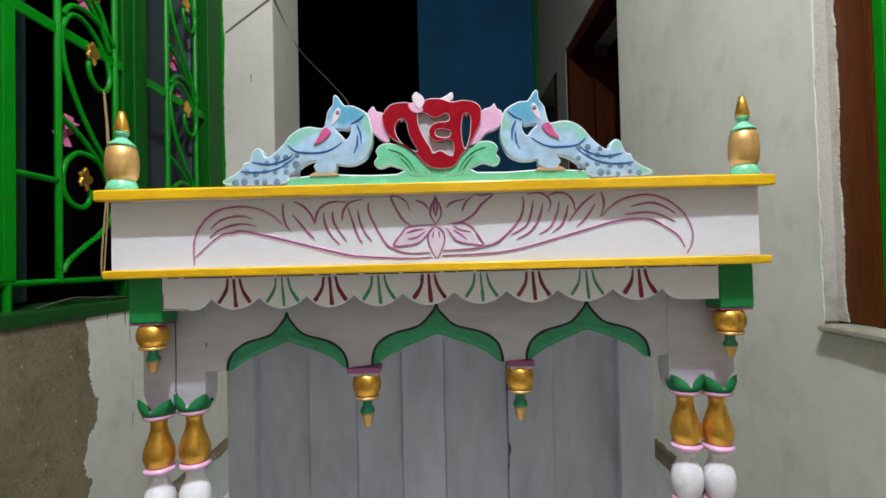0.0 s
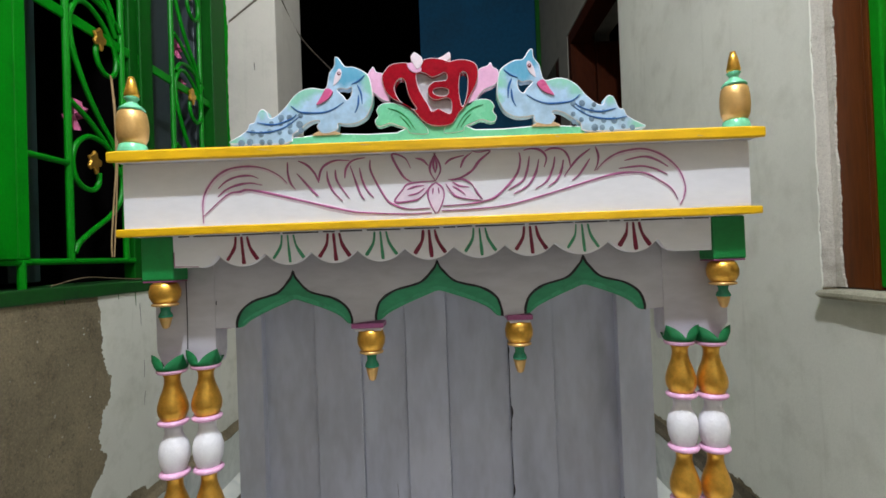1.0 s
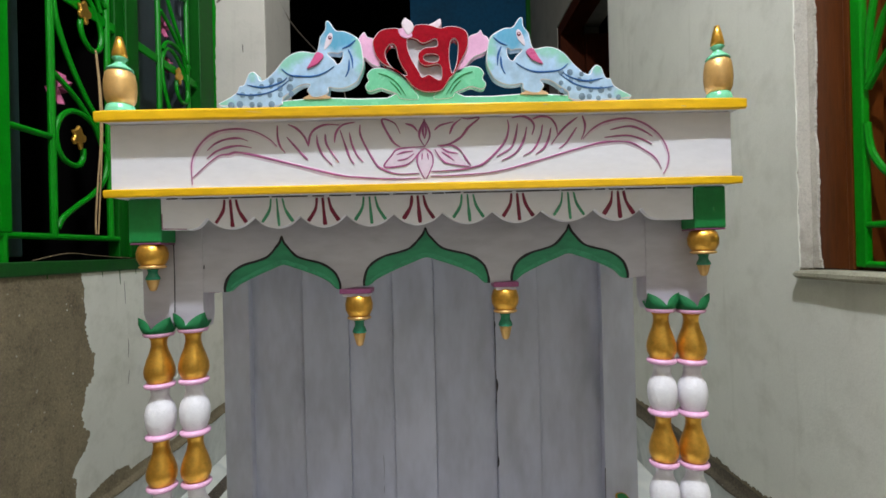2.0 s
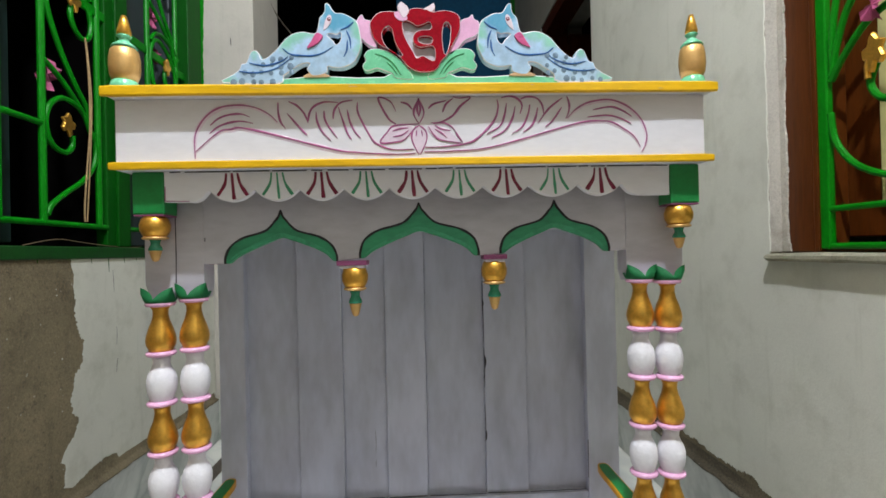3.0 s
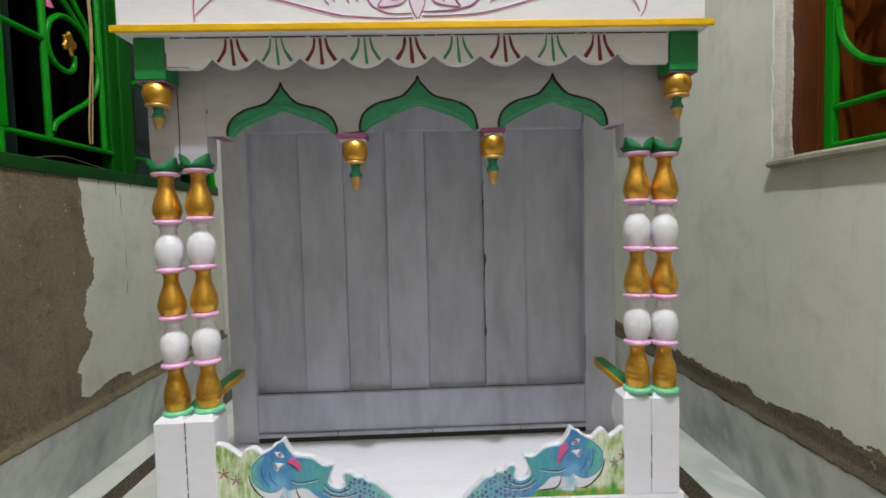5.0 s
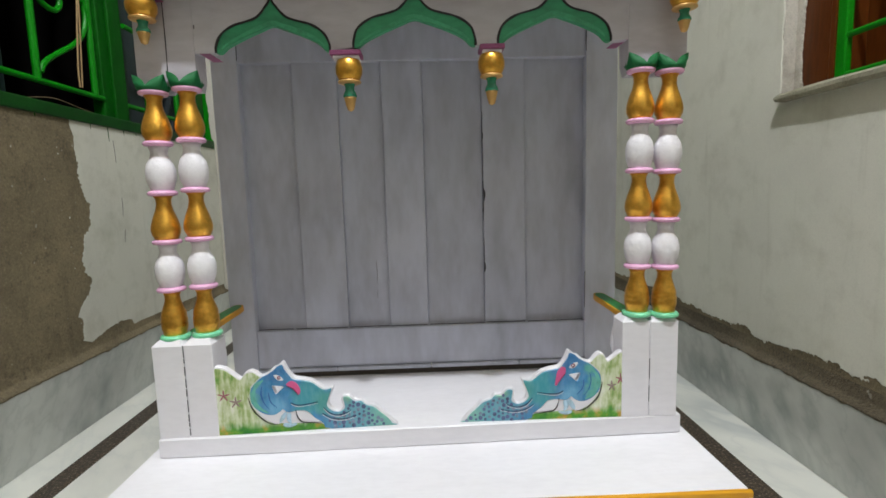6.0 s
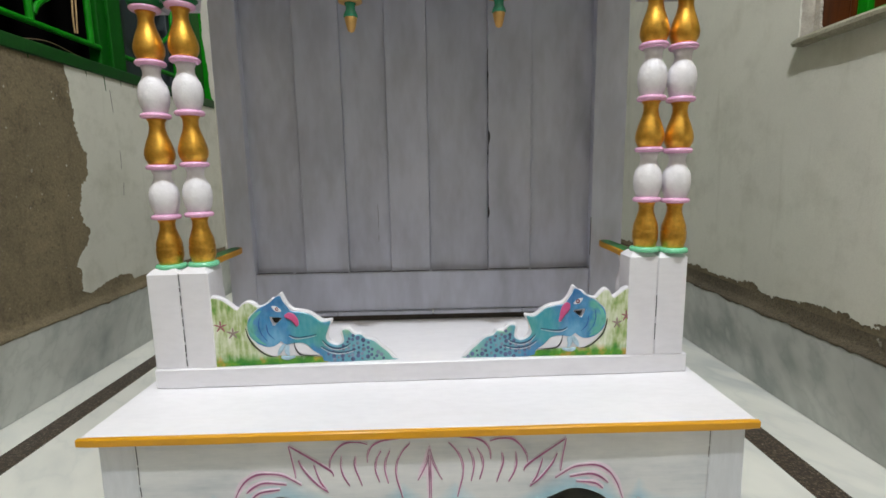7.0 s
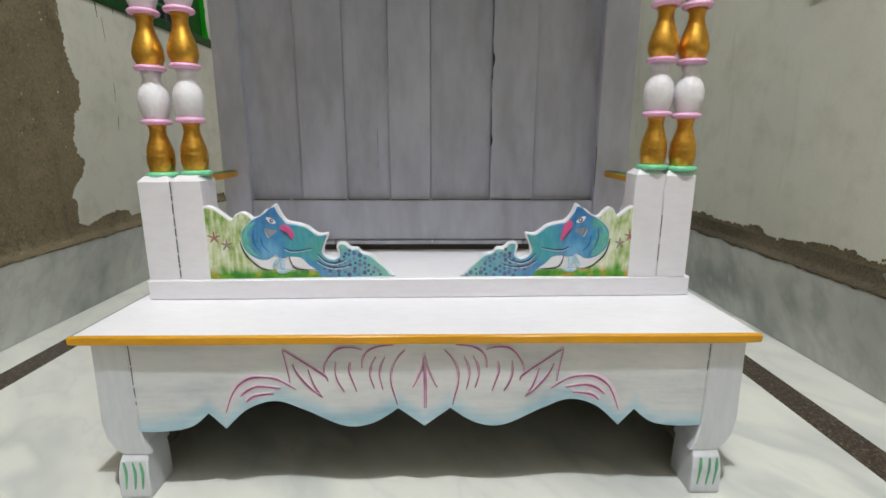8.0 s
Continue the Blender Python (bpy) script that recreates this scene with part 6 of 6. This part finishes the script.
for y in (0.543, 0.747, 1.005, 1.195):
    part("upright_bar", tube_bm([(XG, y, 0.845), (XG, y, WZ1)], 0.0085, segs=10), GRILLE, window)
for y0, y1, z in ((W0, 0.778, 0.847), (0.880, 1.262, 0.847), (0.42, 0.545, 1.088), (0.905, 1.005, 1.088)):
    part("cross_bar", tube_bm([(XG, y0, z), (XG, y1, z)], 0.0075, segs=10), GRILLE, window)
wbox("cross_bar", XG - 0.005, XG + 0.003, 0.42, 1.262, 1.442, 1.470, GRILLE)
UPPER_SCROLLS = (
    [(0.556, 1.50), (0.585, 1.535), (0.640, 1.545), (0.715, 1.52), (0.74, 1.50)],
    [(0.553, 1.462), (0.575, 1.505), (0.615, 1.518), (0.665, 1.495), (0.705, 1.455), (0.722, 1.41), (0.712, 1.368), (0.683, 1.355), (0.655, 1.372), (0.642, 1.405), (0.650, 1.435)],
    [(0.553, 1.47), (0.552, 1.43), (0.565, 1.37), (0.605, 1.29), (0.655, 1.22), (0.695, 1.175), (0.715, 1.13)],
    [(0.550, 1.245), (0.590, 1.225), (0.635, 1.195), (0.690, 1.145), (0.722, 1.09)],
)
LOWER_SCROLLS = (
    [(0.700, 1.140), (0.660, 1.165), (0.610, 1.170), (0.570, 1.145), (0.552, 1.105), (0.557, 1.065), (0.580, 1.038), (0.618, 1.032), (0.640, 1.050), (0.643, 1.080)],
    [(0.552, 0.868), (0.570, 0.895), (0.620, 0.930), (0.680, 0.968), (0.720, 1.010), (0.735, 1.060), (0.725, 1.110)],
)
SCROLLS = UPPER_SCROLLS + LOWER_SCROLLS
GOLD_LEAF = [(0, 3.2), (0.9, 2.6), (1.3, 1.4), (2.4, 0.9), (2.2, -0.6), (1.3, -0.9), (1.2, -2.4), (0.3, -2.9), (-0.4, -1.4), (-1.4, -1.9), (-2.2, -0.9), (-1.6, 0.3), (-2.1, 1.5), (-1.0, 2.0)]
for dy, dz in ((0, 0), (0.468, 0), (0, 0.385), (0.468, 0.385)):
    for s in SCROLLS:
        pts = [(XG + 0.002, y + dy, z + dz) for y, z in s]
        if max(p[2] for p in pts) < WZ1 and not (dz and min(p[2] for p in pts) < 1.43):
            part("scroll", tube_bm(pts, 0.0068, steps=5), GRILLE, window)
    for y, z in ((0.648, 1.440), (0.618, 1.103)):
        if dz == 0 or z > 1.2:
            leaf = curve_of([(100 * (y + dy) + a, 100 * (z + dz) + b) for a, b in GOLD_LEAF], True, 3)
            part("gold_leaf", plate_bm([leaf], wall_left(XG + 0.006), 0.007, 0.003), GOLD, window, "gold painted iron leaf")


def ruffled_flower(y, z, x, size):
    bm = bmesh.new()
    for k in range(6):
        a0 = 2 * math.pi * k / 6 + 0.2
        c = bm.verts.new((x, y, z))
        ring = []
        for j in range(5):
            a = a0 + (j - 2) * 0.27
            r = size * (0.75 + 0.3 * math.cos((j - 2) * 0.8) + 0.12 * noise.noise(Vector((k, j, y * 9))))
            ring.append(bm.verts.new((x + 0.012 * math.sin(3 * a) + 0.006 * (j % 2), y + r * math.cos(a) * 0.7, z + r * math.sin(a))))
        for p, q in zip(ring, ring[1:]):
            bm.faces.new((c, p, q))
    return tagged(part("pink_flower", bm, CLOTH_PINK), "faded pink cloth flower tied to the green grille", "flower", "flowers on the grille")


for y, z, s in ((0.590, 1.225, 0.045), (0.672, 1.60, 0.05), (1.075, 1.60, 0.04), (1.085, 1.47, 0.03), (0.60, 1.63, 0.03)):
    ruffled_flower(y, z, XG - 0.02, s)
cord = part("cord", tube_bm([(XG + 0.012, 0.683, 1.356), (XG + 0.013, 0.693, 1.25), (XG + 0.012, 0.696, 1.12), (XG + 0.013, 0.680, 1.00), (XG + 0.012, 0.670, 0.90), (XG + 0.010, 0.673, 0.857)], 0.0022), CORD)
tagged(cord, "tan cord hanging from the green window grille", "cord")
cord = part("cord", tube_bm([(XG + 0.010, 0.690, 1.35), (XG + 0.016, 0.698, 1.20), (XG + 0.015, 0.692, 1.05), (XG + 0.013, 0.677, 0.857)], 0.0018), CORD)
tagged(cord, "thin tan cord hanging from the green window grille", "cord")
wire = part("loose_wire", tube_bm([(XL - 0.03, 0.46, 0.7905), (XL - 0.02, 0.55, 0.806), (XL - 0.03, 0.66, 0.800), (XL - 0.04, 0.80, 0.792), (XL - 0.05, 0.95, 0.7905)], 0.0013), WIRE)
tagged(wire, "loose tan wire lying on the green window sill", "wire")

part("paint_smear", plate_bm([ragged([(-89.6, 215), (-89.2, 190), (-88.6, 178), (-89.3, 160), (-89.0, 130), (-89.2, 105), (-88.4, 92), (-88.0, 82), (-86.9, 78.5)], 0.35, 30, 12.0) + [(-91.0, 78.2), (-91.5, 81), (-91.5, 215)]], front(1.3890), 0.0008, 0.0003), GRILLE, window, "green paint brushed over the plaster edge")

# black-coloured room behind the grille imitates missing light; shutters stand open
structure("wall_inner_room", box_bm(-2.3, -2.2, -0.5, 1.5, 0, TOP, 0), UNLIT_BLACK, "room wall behind the grille, its darkness painted in black", "wall")
structure("wall_inner_room_near", box_bm(-2.2, XL - 0.25, -0.6, -0.5, 0, TOP, 0), UNLIT_BLACK, "room wall behind the grille, its darkness painted in black", "wall")
wbox("shutter", XG - 0.075, XG - 0.055, 0.432, 0.475, 0.80, WZ1 - 0.01, TEAL, None, "dark teal shutter edge")
wbox("shutter", XG - 0.085, XG - 0.065, 0.480, 0.530, 0.80, WZ1 - 0.01, TEAL)
wbox("shutter", XG - 0.11, XG - 0.09, 0.93, 1.24, 0.80, WZ1 - 0.01, SLATE, None, "slate grey shutter leaf")
wbox("shutter", XL - 0.245, XG - 0.035, 1.225, 1.255, 0.80, WZ1 - 0.01, SLATE, None, "slate grey shutter leaf folded back into the opening")

# ---- window_2: wooden frame and green grille in the right wall ----
window = thing("window_2", "window with a varnished brown frame, green grille and stone sill", "window", "", "structure")
XW = 0.777
bm = board_bm(-1.0, 0.334, -0.068, 0.021, 0.7190, 0.736, 0.0020, 0.012, 0.005, 9.0)
bmesh.ops.transform(bm, matrix=Matrix.Translation((XR, 0, 0)) @ Matrix(((0, -1, 0, 0), (1, 0, 0, 0), (0, 0, 1, 0), (0, 0, 0, 1))), verts=bm.verts)
part("window_sill", bm, SILL, window, "grey-white cement sill with a chipped edge")
wbox("frame_stile", XW, XW + 0.06, 0.2400, 0.3370, 0.737, RZ1, WOOD, None, "varnished brown frame stile")
wbox("frame_bead", XW - 0.003, XW, 0.2400, 0.254, 0.737, RZ1, WOOD)
wbox("frame_rail", XW + 0.01, XW + 0.06, -1.0, 0.2398, 0.737, 0.752, WOOD)
wbox("grille_stile", XW - 0.002, XW + 0.012, 0.217, 0.2395, 0.743, RZ1, GRILLE)
for z in (0.7485, 0.819):
    part("cross_bar", tube_bm([(XW + 0.004, -0.6, z), (XW + 0.004, 0.219, z)], 0.0058, segs=10), GRILLE, window)
for s in (
    [(0.215, 1.00), (0.205, 0.945), (0.165, 0.895), (0.10, 0.865), (0.02, 0.855)],
    [(0.120, 1.06), (0.132, 1.03), (0.115, 1.00), (0.08, 0.992), (0.03, 1.01)],
    [(0.212, 1.06), (0.180, 1.10), (0.130, 1.14), (0.05, 1.16)],
    [(0.210, 1.07), (0.195, 1.13), (0.165, 1.19), (0.10, 1.24)],
    [(0.208, 1.09), (0.205, 1.16), (0.185, 1.24), (0.14, 1.32)],
    [(0.210, 1.34), (0.18, 1.42), (0.10, 1.47), (0.03, 1.46)],
):
    part("scroll", tube_bm([(XW + 0.004, y, z) for y, z in s], 0.0062), GRILLE, window)
ruffled_flower(0.112, 1.155, XW - 0.01, 0.028)
leaf = curve_of([(11.5 + a * 0.9, 107.5 + b * 1.1) for a, b in GOLD_LEAF], True, 3)
part("gold_leaf", plate_bm([leaf], wall_right(XW - 0.002), 0.007, 0.003), GOLD, window, "gold painted iron leaf")
part("gold_stem", tube_bm([(XW - 0.004, 0.128, 1.035), (XW - 0.004, 0.128, 1.06), (XW - 0.004, 0.115, 1.09)], 0.005), GOLD, window)
wbox("shutter", XW + 0.075, XW + 0.10, 0.135, 0.3365, 0.765, RZ1, WOOD, None, "brown wooden shutter board")
wbox("shutter", XW + 0.085, XW + 0.11, 0.02, 0.1348, 0.765, RZ1, DARK_WOOD, None, "dark brown shutter board")
wbox("shutter_panel", XW + 0.066, XW + 0.074, -0.30, 0.181, 0.821, RZ1, CREAM, None, "cream painted shutter panel")
wbox("shutter", XW + 0.085, XW + 0.11, -1.0, 0.015, 0.765, RZ1, DARK_WOOD)
